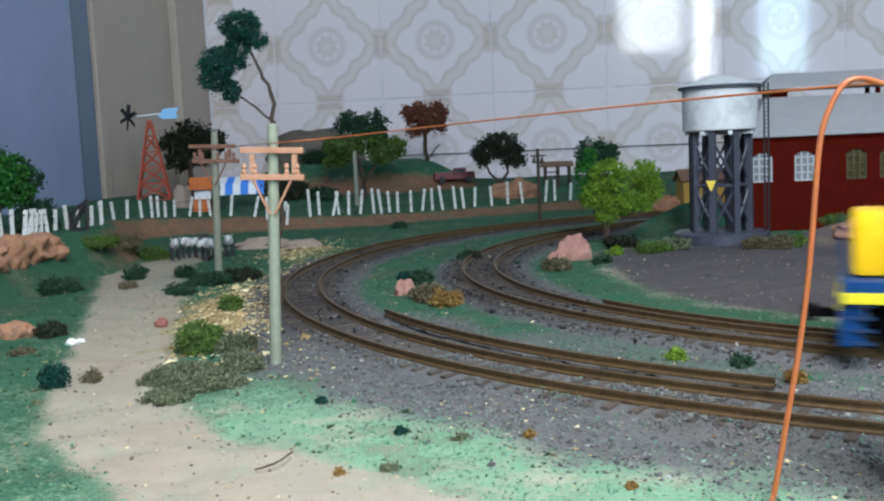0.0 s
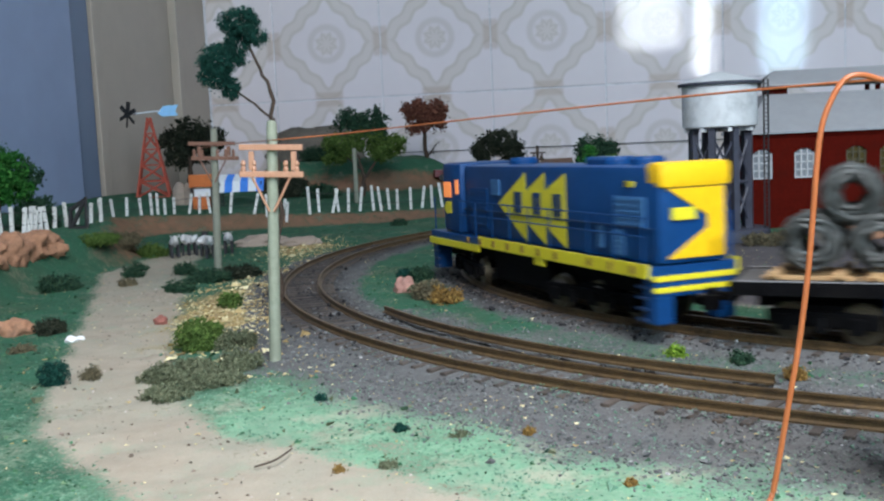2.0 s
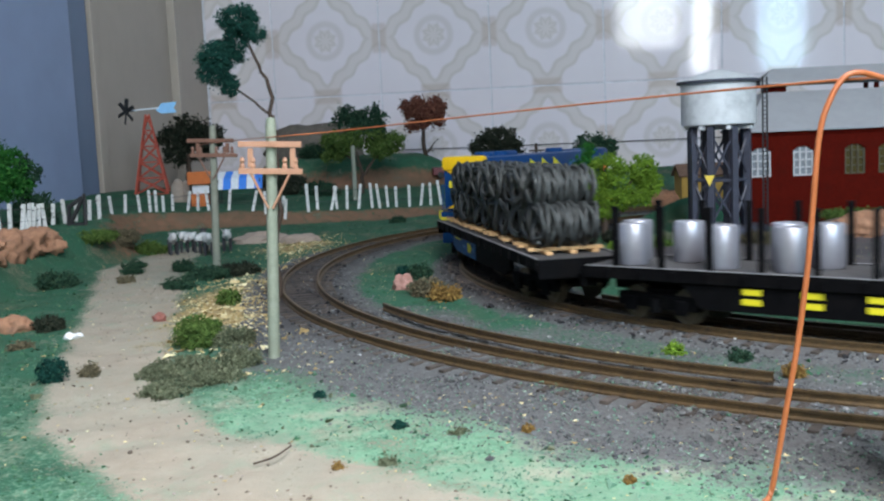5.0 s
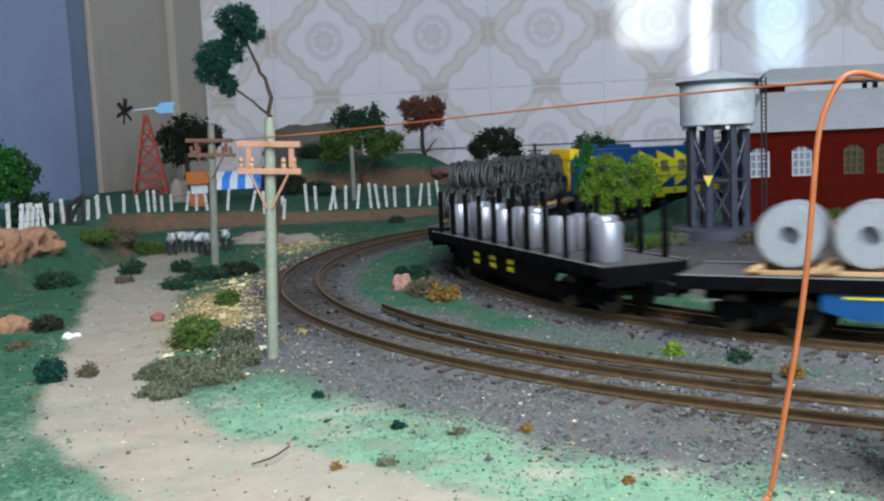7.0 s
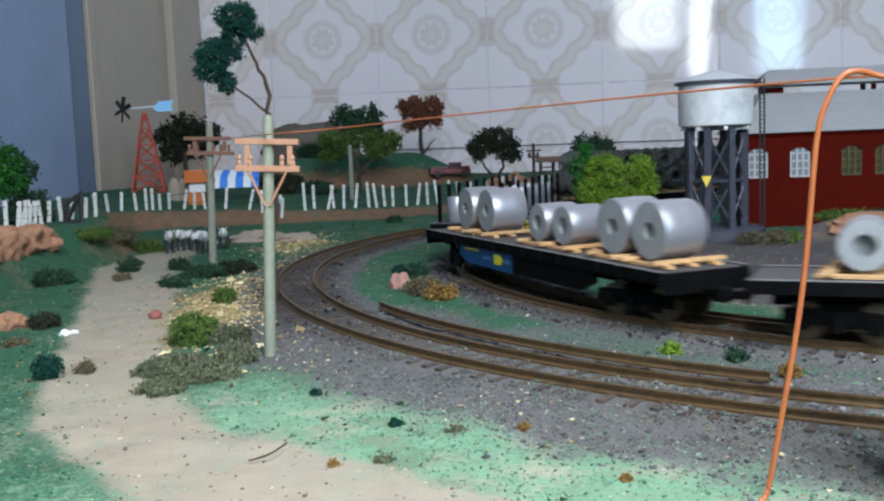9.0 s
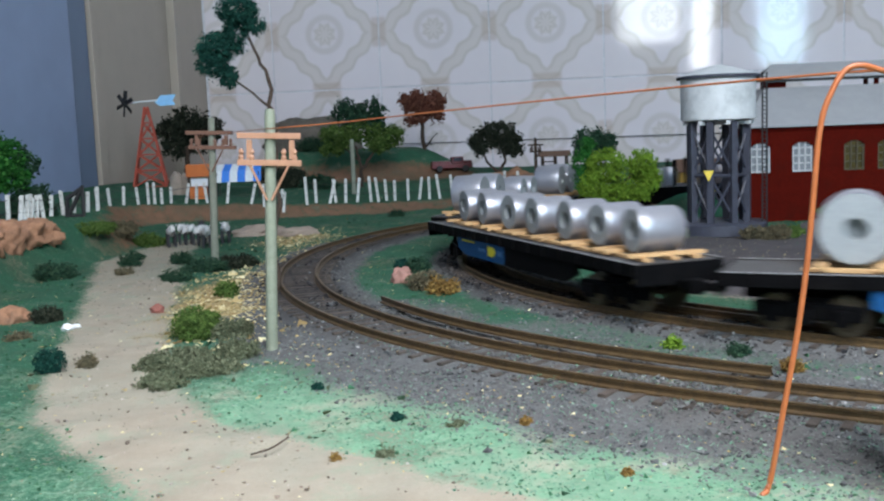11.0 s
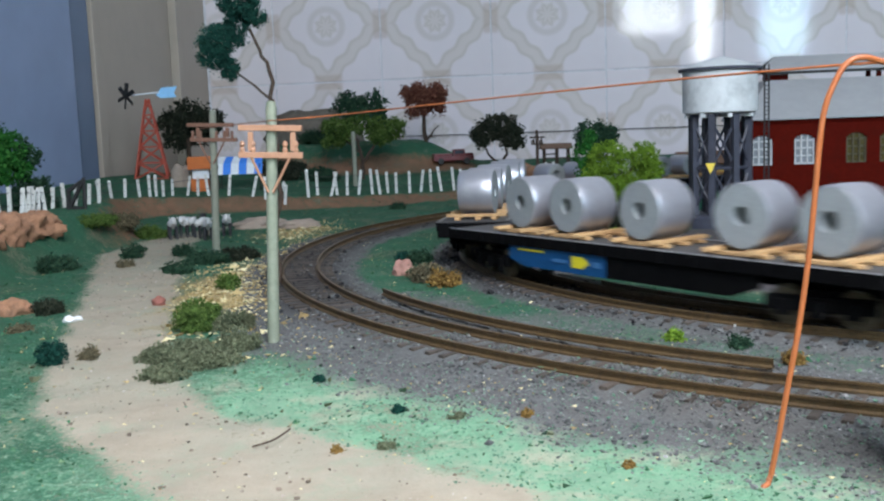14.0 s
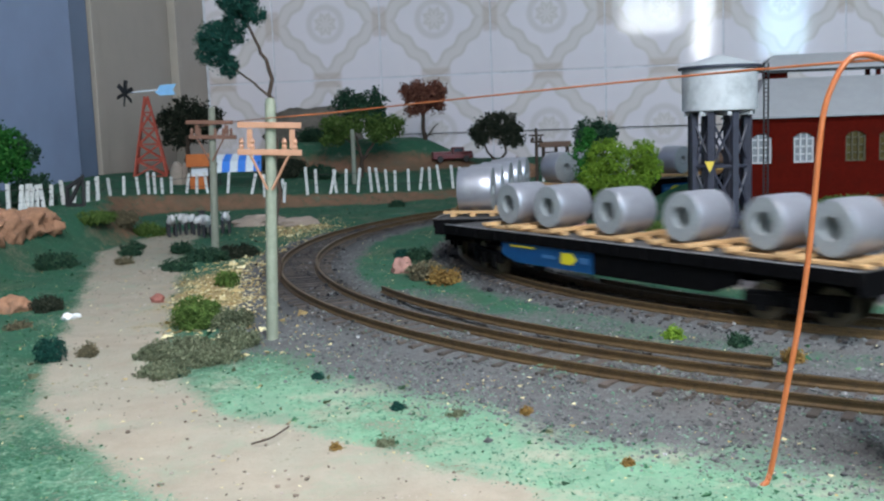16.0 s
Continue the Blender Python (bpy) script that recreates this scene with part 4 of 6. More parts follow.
# dark hedge on the bank
bush(-0.16, 1.055, 0.022, 0.018, "leaf_black", "blackish foam bush on the bank", 61, 0.0022)
bush(-0.125, 1.05, 0.020, 0.014, "leaf_dark", "dark green foam bush on the bank", 62, 0.0022)
bush(-0.19, 1.10, 0.05, 0.014, "leaf_black", "long blackish hedge on the bank", 63, 0.0024, 0.012)
rock(-0.150, 1.235, 0.060, 0.03, 0.036, "hill_grey", "dull grey brown hill behind the trees", 41, 0.3, 0, 0.15)
bush(-0.135, 1.17, 0.030, 0.017, "leaf_dark", "low dark hedge along the hill top", 64, 0.0022, 0.012)
bush(-0.255, 0.63, 0.016, 0.022, "leaf_dark", "dark foam bush behind the picket fence", 65, 0.0016)

# bushes on the near ground: place, half width, height, colour
for i, (x, y, rx, rz, leaf) in enumerate([
        (-0.0830, 0.330, 0.0105, 0.0105, "leaf_olive"), (-0.0700, 0.326, 0.0070, 0.0065, "leaf_moss"), (-0.0790, 0.288, 0.0120, 0.0038, "leaf_moss"), (-0.0680, 0.278, 0.0110, 0.0034, "leaf_moss"),
        (-0.0640, 0.300, 0.0080, 0.0040, "leaf_moss"), (-0.0760, 0.262, 0.0085, 0.0024, "leaf_moss"), (-0.1150, 0.284, 0.0046, 0.0072, "leaf_teal"), (-0.1063, 0.290, 0.0030, 0.0030, "leaf_brown"),
        (-0.0920, 0.420, 0.0058, 0.0058, "leaf_olive"), (-0.1170, 0.505, 0.0120, 0.0060, "leaf_dark"), (-0.1270, 0.475, 0.0080, 0.0050, "leaf_dark"), (-0.1060, 0.520, 0.0110, 0.0060, "leaf_black"),
        (-0.1420, 0.545, 0.0060, 0.0062, "leaf_dark"), (-0.1700, 0.545, 0.0060, 0.0068, "leaf_dark"), (-0.1620, 0.505, 0.0040, 0.0035, "leaf_brown"), (-0.1960, 0.500, 0.0110, 0.0080, "leaf_dark"),
        (-0.2040, 0.640, 0.0130, 0.0105, "leaf_brown"), (-0.1900, 0.650, 0.0120, 0.0080, "leaf_olive"), (-0.2100, 0.600, 0.0150, 0.0050, "leaf_olive"), (-0.1500, 0.372, 0.0065, 0.0060, "leaf_black"),
        (-0.1450, 0.335, 0.0040, 0.0028, "leaf_brown"), (-0.0110, 0.475, 0.0060, 0.0062, "leaf_dark"), (-0.0180, 0.490, 0.0040, 0.0030, "leaf_teal"),
        (-0.0060, 0.418, 0.0080, 0.0075, "leaf_brown"), (0.0010, 0.403, 0.0070, 0.0055, "leaf_ochre"), (-0.0090, 0.430, 0.0060, 0.0050, "leaf_moss"), (0.0590, 0.505, 0.0080, 0.0065, "leaf_brown"), (0.0840, 0.520, 0.0050, 0.0045, "leaf_dark"),
        (0.1210, 0.565, 0.0110, 0.0062, "leaf_olive"), (0.1340, 0.572, 0.0110, 0.0066, "leaf_moss"), (0.0990, 0.560, 0.0050, 0.0040, "leaf_lime"), (0.1090, 0.590, 0.0120, 0.0080, "leaf_black"),
        (0.1780, 0.555, 0.0080, 0.0075, "leaf_brown"), (0.1910, 0.555, 0.0080, 0.0080, "leaf_brown"), (0.2020, 0.560, 0.0060, 0.0060, "leaf_olive"), (0.0670, 0.284, 0.0030, 0.0034, "leaf_lime"), (0.0830, 0.272, 0.0032, 0.0034, "leaf_dark"),
        (0.0900, 0.252, 0.0030, 0.0036, "leaf_ochre"), (-0.0225, 0.193, 0.0009, 0.0012, "leaf_ochre"), (-0.0130, 0.196, 0.0020, 0.0007, "leaf_moss"), (0.0330, 0.178, 0.0009, 0.0010, "leaf_ochre"), (0.0180, 0.215, 0.0012, 0.0009, "leaf_ochre"), (-0.0110, 0.222, 0.0012, 0.0010, "leaf_teal"), (0.0020, 0.214, 0.0022, 0.0007, "leaf_moss"),
        (-0.0330, 0.252, 0.0012, 0.0014, "leaf_teal"), (0.0120, 0.560, 0.0040, 0.0040, "leaf_dark"), (-0.0340, 0.820, 0.0070, 0.0050, "leaf_dark"), (0.0170, 0.560, 0.0050, 0.0045, "leaf_black")]):
    tone = dict(leaf_olive="olive green", leaf_moss="mossy grey-green", leaf_brown="dry brownish", leaf_teal="dark teal", leaf_dark="dark green", leaf_black="blackish green", leaf_ochre="ochre yellow", leaf_lime="lime green")[leaf]
    bush(x, y, rx, rz, leaf, f"low {tone} foam bush on the ground", 100 + i, 0.0005 if y < 0.26 else 0.0008 if y < 0.4 else 0.0012)

rock(0.0725, 0.545, 0.0098, 0.008, 0.0108, "rock_pink", "pinkish painted rock beside the inner track", 1, 0.3)
rock(0.0630, 0.540, 0.0055, 0.005, 0.0050, "rock_pink", "small pinkish rock beside a larger one", 2, 0.3)
rock(-0.0170, 0.440, 0.0052, 0.005, 0.0052, "rock_pink", "rounded pinkish rock between the tracks", 4, 0.3)
rock(-0.1110, 0.383, 0.0026, 0.0022, 0.0024, "rock_red", "small brick red stone on the dirt road", 6, 0.15)
rock(-0.1640, 0.374, 0.0070, 0.006, 0.0052, "rock_orange", "orange brown plaster rock by the road", 8, 0.35)
rock(-0.1270, 0.70, 0.020, 0.012, 0.0060, "skin_stone", "flat greyish beige rock beside the outer track", 9, 0.3)
rock(-0.0980, 0.69, 0.014, 0.010, 0.0045, "skin_stone", "flat greyish beige rock beside the outer track", 10, 0.3)
for i in range(9):
    a = radians(174.5 + 2.3 * i)
    rr_ = 0.499 + 0.004 * math.sin(3.1 * i)
    rock(CX + rr_ * math.cos(a), CY + rr_ * math.sin(a), 0.0135, 0.0110, 0.0088 + 0.0012 * (i % 3), "rock_orange", "crumbling orange brown bank of plaster rock", 12 + i, 0.8, 35 * i, 0.34)
rock(0.0790, 1.04, 0.024, 0.012, 0.0165, "rock_orange", "brown cone-shaped mound behind the fence", 15, 0.4)
bush(0.236, 0.574, 0.020, 0.0065, "leaf_olive", "low olive foam bush above the brown bank", 71, 0.0012, 0.006, z=0.006)
bush(0.262, 0.572, 0.016, 0.0060, "leaf_dark", "low dark foam bush above the brown bank", 72, 0.0012, 0.006, z=0.006)
rock(0.246, 0.556, 0.024, 0.010, 0.0085, "rock_orange", "brown rocky bank in front of the red building", 16, 0.35)
rock(0.1930, 0.845, 0.014, 0.010, 0.0130, "rock_orange", "brown mound beside the far track", 17, 0.4)

# white scraps and a twig on the road
for x, y, s, seed in ((-0.1345, 0.352, 0.0021, 3), (-0.1325, 0.355, 0.0015, 4), (0.252, 0.52, 0.0022, 5)):
    bm = bmesh.new()
    lumps(bm, pose(0, 0, s * 0.4), s * 1.2, s, s * 0.7, seed, 0.4, sub=2)
    ob = smooth(part("paper_scrap", bm, MAT["white_scrap"]), 30)
    ob.matrix_world = pose(x, y, hz(x, y))
    tagged(ob, "crumpled white scrap lying on the dirt", "scrap", "white scraps")
bm = bmesh.new()
tube(bm, spline([(-0.040, 0.196, -0.0028), (-0.036, 0.198, -0.0022), (-0.0335, 0.2045, -0.002)], 8), 0.00022, 5)
tagged(part("twig", bm, MAT["bark"]), "thin dry twig lying on the road", "twig")

# ---- fence ----


def picket_fence(label, posts, y_of):
    """posts: (x, lean in degrees, height in millimetres)."""
    ob = thing("fence", label, "fence", group="picket fences")
    tops = []
    rng = random.Random(4)
    for x, lean, tall in posts:
        y = float(y_of(x)) + rng.uniform(-0.003, 0.003)
        z = hz(x, y)
        bm = bmesh.new()
        h = tall / 1000
        box(bm, -0.0012, -0.0006, -0.002, 0.0012, 0.0006, h, 0.0002)
        o = part("picket", bm, MAT["picket"], ob)
        o.matrix_world = Matrix.Translation((x, y, z)) @ Matrix.Rotation(radians(lean), 4, "Y") @ Matrix.Rotation(rng.uniform(-0.3, 0.3), 4, "Z")
        tops.append((x, y, z, radians(lean), h))
    for k in (0.35, 0.8):
        bm = bmesh.new()
        tube(bm, [Vector((x + math.sin(l) * h * k, y - 0.001, z + math.cos(l) * h * k)) for x, y, z, l, h in tops], 0.00022, 5)
        part("fence_wire", bm, MAT["wire_dark"], ob, "thin dark fence wire")
    return ob


def fence_back_y(x):
    return np.interp(x, [-0.30, -0.275, -0.262, -0.225, -0.19, -0.135, -0.045, 0.02, 0.07, 0.14], [0.74, 0.78, 0.86, 0.88, 0.87, 0.855, 0.90, 0.93, 0.97, 1.0])


def fence_left_y(x):
    return np.interp(x, [-0.262, -0.2445, -0.2350], [0.545, 0.60, 0.70])


picket_fence("leaning white picket fence on the earth bank", [
    (-0.2560, 3, 17), (-0.2535, -3, 16), (-0.2505, 2, 17), (-0.2485, 8, 16), (-0.2470, -6, 15), (-0.2462, 5, 16), (-0.2448, 9, 14), (-0.2432, -5, 15), (-0.2455, 2, 16), (-0.2450, -4, 14), (-0.2440, 3, 15), (-0.2425, 4, 14), (-0.2410, -3, 16), (-0.2395, 6, 15), (-0.2375, 4, 14), (-0.2360, 2, 17)], fence_left_y)
picket_fence("white picket fence with uneven leaning slats", [
    (-0.2720, -6, 15), (-0.2690, -5, 15), (-0.2650, 3, 16), (-0.2600, -4, 15), (-0.2520, -1, 19), (-0.2470, 0, 19), (-0.2410, 0, 14), (-0.2340, 1, 15), (-0.2230, 11, 18), (-0.2130, 3, 17), (-0.2020, -6, 19), (-0.1840, 7, 19), (-0.1620, 14, 18), (-0.1500, 0, 20), (-0.1380, 15, 20), (-0.1330, 6, 17)], fence_back_y)
picket_fence("white picket fence behind the outer curve", [
    (-0.1135, -2, 24), (-0.1060, -1, 21), (-0.0945, 14, 21), (-0.0900, -5, 21), (-0.0815, 2, 21), (-0.0715, 7, 22), (-0.0595, -3, 23), (-0.0530, -6, 22), (-0.0460, -3, 20), (-0.0385, 0, 19), (-0.0265, 0, 20), (-0.0165, 8, 21),
    (-0.0070, -1, 21), (0.0025, -7, 23), (0.0145, -4, 22), (0.0225, -5, 20), (0.0330, 3, 19), (0.0500, -3, 19), (0.0665, 0, 22), (0.0815, -5, 21), (0.1050, 6, 21), (0.1150, 0, 21), (0.1310, 4, 17)], fence_back_y)

# ---- telegraph poles ----


def telegraph_pole(x, y, tall, r, arms, label, mats, yaw=0, lean=0, braces=True):
    """arms: heights with half widths; pegs stand on the lowest arm."""
    ob = thing("telegraph_pole", label, "telegraph pole", pose(x, y, hz(x, y) - 0.001, 0, lean, yaw), "telegraph poles")
    bm = bmesh.new()
    lathe(bm, [(r * 1.1, -0.003), (r * 1.05, 0.01), (r * 0.95, tall - 0.002), (r * 0.8, tall), (0.00001, tall + 0.0002)], 14)
    smooth(part("post", bm, MAT[mats[0]], ob), 50)
    for i, (z, a, b) in enumerate(arms):
        bm = bmesh.new()
        t = r * 0.52
        box(bm, a, -r - t, z - t, b, -r * 0.7, z + t, t * 0.2)
        part("crossarm", bm, MAT[mats[1]], ob)
        if i == len(arms) - 1:
            n = 6
            for k in range(n):
                u = a + (b - a) * (k + 0.35) / n
                if abs(u) < r * 1.4:
                    continue
                bm = bmesh.new()
                lathe(bm, [(r * 0.42, 0), (r * 0.5, r * 0.5), (r * 0.32, r * 0.9), (r * 0.5, r * 1.3), (r * 0.3, r * 1.9), (0.00001, r * 2.0)], 8, pose(u, -r - t * 0.2, z + t * 0.9))
                part("insulator", bm, MAT[mats[1]], ob)
            if braces:
                for s in (-1, 1):
                    bm = bmesh.new()
                    rod(bm, (s * r * 0.4, -r - t * 0.4, z - 6.5 * r), (s * min(-a, b) * 0.62, -r - t * 0.4, z - t * 0.5), t * 0.45, seg=6)
                    part("brace", bm, MAT[mats[1]], ob)
    if len(arms) > 1:
        (z1, a1, b1), (z0, a0, b0) = arms[0], arms[-1]
        for u in (max(a0, a1) * 0.62, min(b0, b1) * 0.72):
            bm = bmesh.new()
            box(bm, u - r * 0.45, -r * 1.45, z0 + r * 0.7, u + r * 0.45, -r * 0.8, z1 - r * 0.7)
            part("strut", bm, MAT[mats[1]], ob)
    return ob


telegraph_pole(-0.0537, 0.306, 0.0752, 0.00175, [(0.0672, -0.0097, 0.0096), (0.0590, -0.0097, 0.0098)], "greyish green telegraph pole with salmon crossarms", ("pole", "arm"), lean=2.7)
telegraph_pole(-0.1246, 0.547, 0.0800, 0.0020, [(0.0720, -0.0140, 0.0130), (0.0640, -0.0125, 0.0150)], "grey telegraph pole with brown crossarms among bushes", ("pole_far", "arm_far"), lean=2.2, yaw=-12)
telegraph_pole(-0.0834, 1.0, 0.056, 0.0022, [], "plain grey telegraph pole behind the fence", ("pole_far", "arm_far"))
telegraph_pole(0.0838, 0.835, 0.0615, 0.0014, [(0.0555, -0.0065, 0.0065), (0.0500, -0.0050, 0.0050)], "thin dark telegraph pole with two short crossarms", ("bark", "bark"), braces=False)

# ---- orange wire ----
bm = bmesh.new()
tube(bm, spline([(-0.1287, 0.545, 0.0650), (-0.0781, 0.400, 0.0650), (-0.0501, 0.3010, 0.0642), (-0.0282, 0.285, 0.0649), (0.0014, 0.250, 0.0661), (0.0281, 0.220, 0.0671), (0.0486, 0.195, 0.0677), (0.0619, 0.175, 0.0678), (0.0685, 0.168, 0.0679), (0.0749, 0.167, 0.0680), (0.079, 0.165, 0.0676)], 60), [0.00017 + 0.00007 * min(1, k / 42) for k in range(60)], 8)
w1 = thing("wire", "orange insulated wire strung from the poles", "wire")
part("strand", bm, MAT["orange_wire"], w1)
bm = bmesh.new()
tube(bm, spline([(0.0790, 0.165, 0.0672), (0.0749, 0.167, 0.0679), (0.0713, 0.167, 0.0689), (0.0685, 0.167, 0.0683), (0.0662, 0.167, 0.0650), (0.0642, 0.167, 0.0588), (0.0629, 0.167, 0.0446), (0.0620, 0.167, 0.0351), (0.0604, 0.167, 0.0234), (0.0583, 0.167, 0.0116), (0.0558, 0.167, -0.0020), (0.0540, 0.166, -0.0042)], 66), 0.00050, 10)
part("strand", bm, MAT["orange_wire"], w1, "orange wire hanging down to the ground")
bm = bmesh.new()
for k in range(5):
    lathe(bm, [(0.0012, -0.0004), (0.0021, 0.0), (0.0012, 0.0004)], 12, pose(0.0785, 0.162, 0.0680 + 0.0006 * (k - 2), 70 + 9 * k, 20 * k, 0))
part("knot", bm, MAT["orange_wire"], w1, "knotted end of the orange wire")
bm = bmesh.new()
box(bm, 0.079, 0.150, -0.006, 0.090, 0.172, 0.0672, 0.0005)
tagged(part("wooden_post", bm, MAT["wood"]), "plain wooden post that holds the orange wire", "post")

# ---- windmill ----
mill = thing("windmill", "faded red lattice windmill with black fan and blue vane", "windmill", pose(-0.3010, 1.05, hz(-0.301, 1.05) - 0.001, 0, 0, 12))
legs = [Vector((sx * 0.0165, sy * 0.0165, 0)) for sx, sy in ((-1, -1), (1, -1), (1, 1), (-1, 1))]
top = 0.083
for i, a in enumerate(legs):
    b = Vector((a.x * 0.10, a.y * 0.10, top))
    bm = bmesh.new()
    rod(bm, a, b, 0.0013, 0.0010, 6)
    part("leg", bm, MAT["mill_red"], mill)
    c = legs[(i + 1) % 4]
    d = Vector((c.x * 0.10, c.y * 0.10, top))
    for k in range(5):
        u, v = k / 5, (k + 1) / 5
        for p, q in ((a.lerp(b, u), c.lerp(d, v)), (c.lerp(d, u), a.lerp(b, v)), (a.lerp(b, u), c.lerp(d, u))):
            bm = bmesh.new()
            rod(bm, p, q, 0.0008, seg=5)
            part("brace", bm, MAT["mill_red"], mill)
bm = bmesh.new()
rod(bm, (-0.020, 0, top + 0.004), (0.012, 0, top + 0.0065), 0.0009, seg=8)
part("vane_arm", bm, MAT["awn_white"], mill)
bm = bmesh.new()
vs = [bm.verts.new((x, 0.0, top + z)) for x, z in ((0.009, 0.004), (0.014, 0.0005), (0.030, 0.0012), (0.0275, 0.0060), (0.031, 0.0125), (0.015, 0.0115))]
bm.faces.new(vs)
geo = bmesh.ops.extrude_face_region(bm, geom=bm.faces[:])["geom"]
bmesh.ops.translate(bm, vec=(0, 0.0008, 0), verts=[g for g in geo if isinstance(g, bmesh.types.BMVert)])
part("vane", bm, MAT["vane"], mill, "pale blue tail vane")
hub = Vector((-0.021, 0, top + 0.0038))
for k in range(6):
    bm = bmesh.new()
    a = radians(60 * k + 12)
    box(bm, -0.0006, -0.0021, 0.001, 0.0006, 0.0021, 0.0135, 0.0002, m=Matrix.Translation(hub) @ Matrix.Rotation(radians(42), 4, "Z") @ Matrix.Rotation(a, 4, "X") @ Matrix.Rotation(radians(25), 4, "Z"))
    part("blade", bm, MAT["black"], mill)
bm = bmesh.new()
lumps(bm, Matrix.Translation(hub), 0.002, 0.002, 0.002, 1, 0.0, sub=2)
part("hub", bm, MAT["black"], mill)

# ---- kiosk, awning stall, cows, truck, black stake ----
ki = thing("kiosk", "orange wayside kiosk with a beige wall", "kiosk", pose(-0.2262, 0.945, hz(-0.2262, 0.945) - 0.001))
for nm, dims, mat in (("base_panel", (-0.009, -0.004, 0.0, 0.008, 0.004, 0.012), "orange_paint"), ("roof_box", (-0.010, -0.006, 0.021, 0.0125, 0.006, 0.033), "orange_paint"), ("wall", (-0.007, -0.001, 0.012, 0.011, 0.004, 0.021), "awn_white")):
    bm = bmesh.new()
    box(bm, *dims, 0.0006)
    part(nm, bm, MAT[mat], ki)
for x in (-0.0085, 0.0105):
    bm = bmesh.new()
    rod(bm, (x, -0.004, 0.0), (x, -0.004, 0.021), 0.0006)
    part("post", bm, MAT["black"], ki)
for x, rz in ((-0.2530, 0.0150), (-0.2440, 0.0140)):
    rock(x, 0.97, 0.007, 0.005, rz, "skin_stone", "greyish beige upright stone behind the fence", int(-x * 1000), 0.0, 0, 0.12)
st = thing("market_stall", "market stall with a blue and white striped awning", "stall", pose(-0.190, 0.96, hz(-0.19, 0.96) - 0.001))
for k in range(6):
    bm = bmesh.new()
    a, b = -0.0225 + 0.0075 * k, -0.015 + 0.0075 * k
    vs = [bm.verts.new(p) for p in ((a, -0.012, 0.0155), (b - 0.0001, -0.012, 0.0155), (b - 0.0001, -0.008, 0.0250), (b * 0.93, 0.004, 0.0315), (a * 0.93, 0.004, 0.0315), (a, -0.008, 0.0250))]
    bm.faces.new((vs[0], vs[1], vs[2], vs[5]))
    bm.faces.new((vs[5], vs[2], vs[3], vs[4]))
    geo = bmesh.ops.extrude_face_region(bm, geom=bm.faces[:])["geom"]
    bmesh.ops.translate(bm, vec=(0, 0.0004, 0.0008), verts=[g for g in geo if isinstance(g, bmesh.types.BMVert)])
    part("awning_strip", bm, MAT["awn_white" if k % 2 == 0 else "awn_blue"], st)
for x in (-0.020, 0.020):
    for y in (-0.009, 0.004):
        bm = bmesh.new()
        rod(bm, (x, y, 0), (x, y, 0.025), 0.0006)
        part("post", bm, MAT["black"], st)


def cow(x, y, yaw, coat, label, seed):
    ob = thing("cow", label, "cow", pose(x, y, hz(x, y), 0, 0, yaw), "grazing cows")
    bm = bmesh.new()
    lumps(bm, pose(0, 0, 0.0098), 0.0072, 0.0030, 0.0034, seed, 0.12)
    smooth(part("body", bm, MAT[coat], ob), 60)
    bm = bmesh.new()
    lumps(bm, pose(0.0090, 0, 0.0122, 0, 35, 0), 0.0034, 0.0019, 0.0021, seed + 1, 0.1, sub=2)
    rod(bm, (0.0095, -0.0018, 0.0135), (0.0090, -0.0030, 0.0148), 0.0004, 0.0002, 6)
    rod(bm, (0.0095, 0.0018, 0.0135), (0.0090, 0.0030, 0.0148), 0.0004, 0.0002, 6)
    smooth(part("head", bm, MAT[coat], ob), 60)
    for sx in (-0.0052, 0.0052):
        for sy in (-0.0021, 0.0021):
            bm = bmesh.new()
            rod(bm, (sx, sy, 0), (sx, sy, 0.0085), 0.0008, 0.0012, 7)
            part("leg", bm, MAT["cow_black"], ob)
    bm = bmesh.new()
    tube(bm, [(-0.0086, 0, 0.0120), (-0.0098, 0, 0.0095), (-0.0098, 0, 0.0055)], 0.0004, 5)
    part("tail", bm, MAT["cow_black"], ob)
    return ob


cow(-0.1730, 0.640, -70, "cow_white", "white cow with black patches on the dirt road", 1)
cow(-0.1660, 0.648, -95, "cow_white", "white cow with black patches on the dirt road", 2)
cow(-0.1535, 0.640, -120, "cow_white", "white cow with black patches on the dirt road", 3)
cow(-0.1475, 0.628, -75, "cow_white", "white cow with black patches on the dirt road", 4)
cow(-0.1570, 0.655, 100, "cow_black", "black cow standing among white cows", 5)
cow(-0.1400, 0.650, -80, "cow_white", "white cow with black patches on the dirt road", 6)

tr = thing("truck", "small dark red pickup truck parked on the hill", "truck", pose(0.017, 1.11, hz(0.017, 1.11), 0, 0, 6))
for nm, dims, mat in (("chassis", (-0.022, -0.008, 0.004, 0.023, 0.008, 0.009), "truck_red"), ("cab", (0.0, -0.0075, 0.009, 0.013, 0.0075, 0.0165), "truck_red"), ("bonnet", (0.013, -0.007, 0.009, 0.0225, 0.007, 0.012), "truck_red"), ("cargo_bed", (-0.022, -0.008, 0.009, -0.001, 0.008, 0.012), "truck_red"), ("window", (0.002, -0.0078, 0.0115, 0.0115, -0.0074, 0.0152), "glass_dark")):
    bm = bmesh.new()
    box(bm, *dims, 0.0007 if nm != "window" else 0)
    part(nm, bm, MAT[mat], tr)
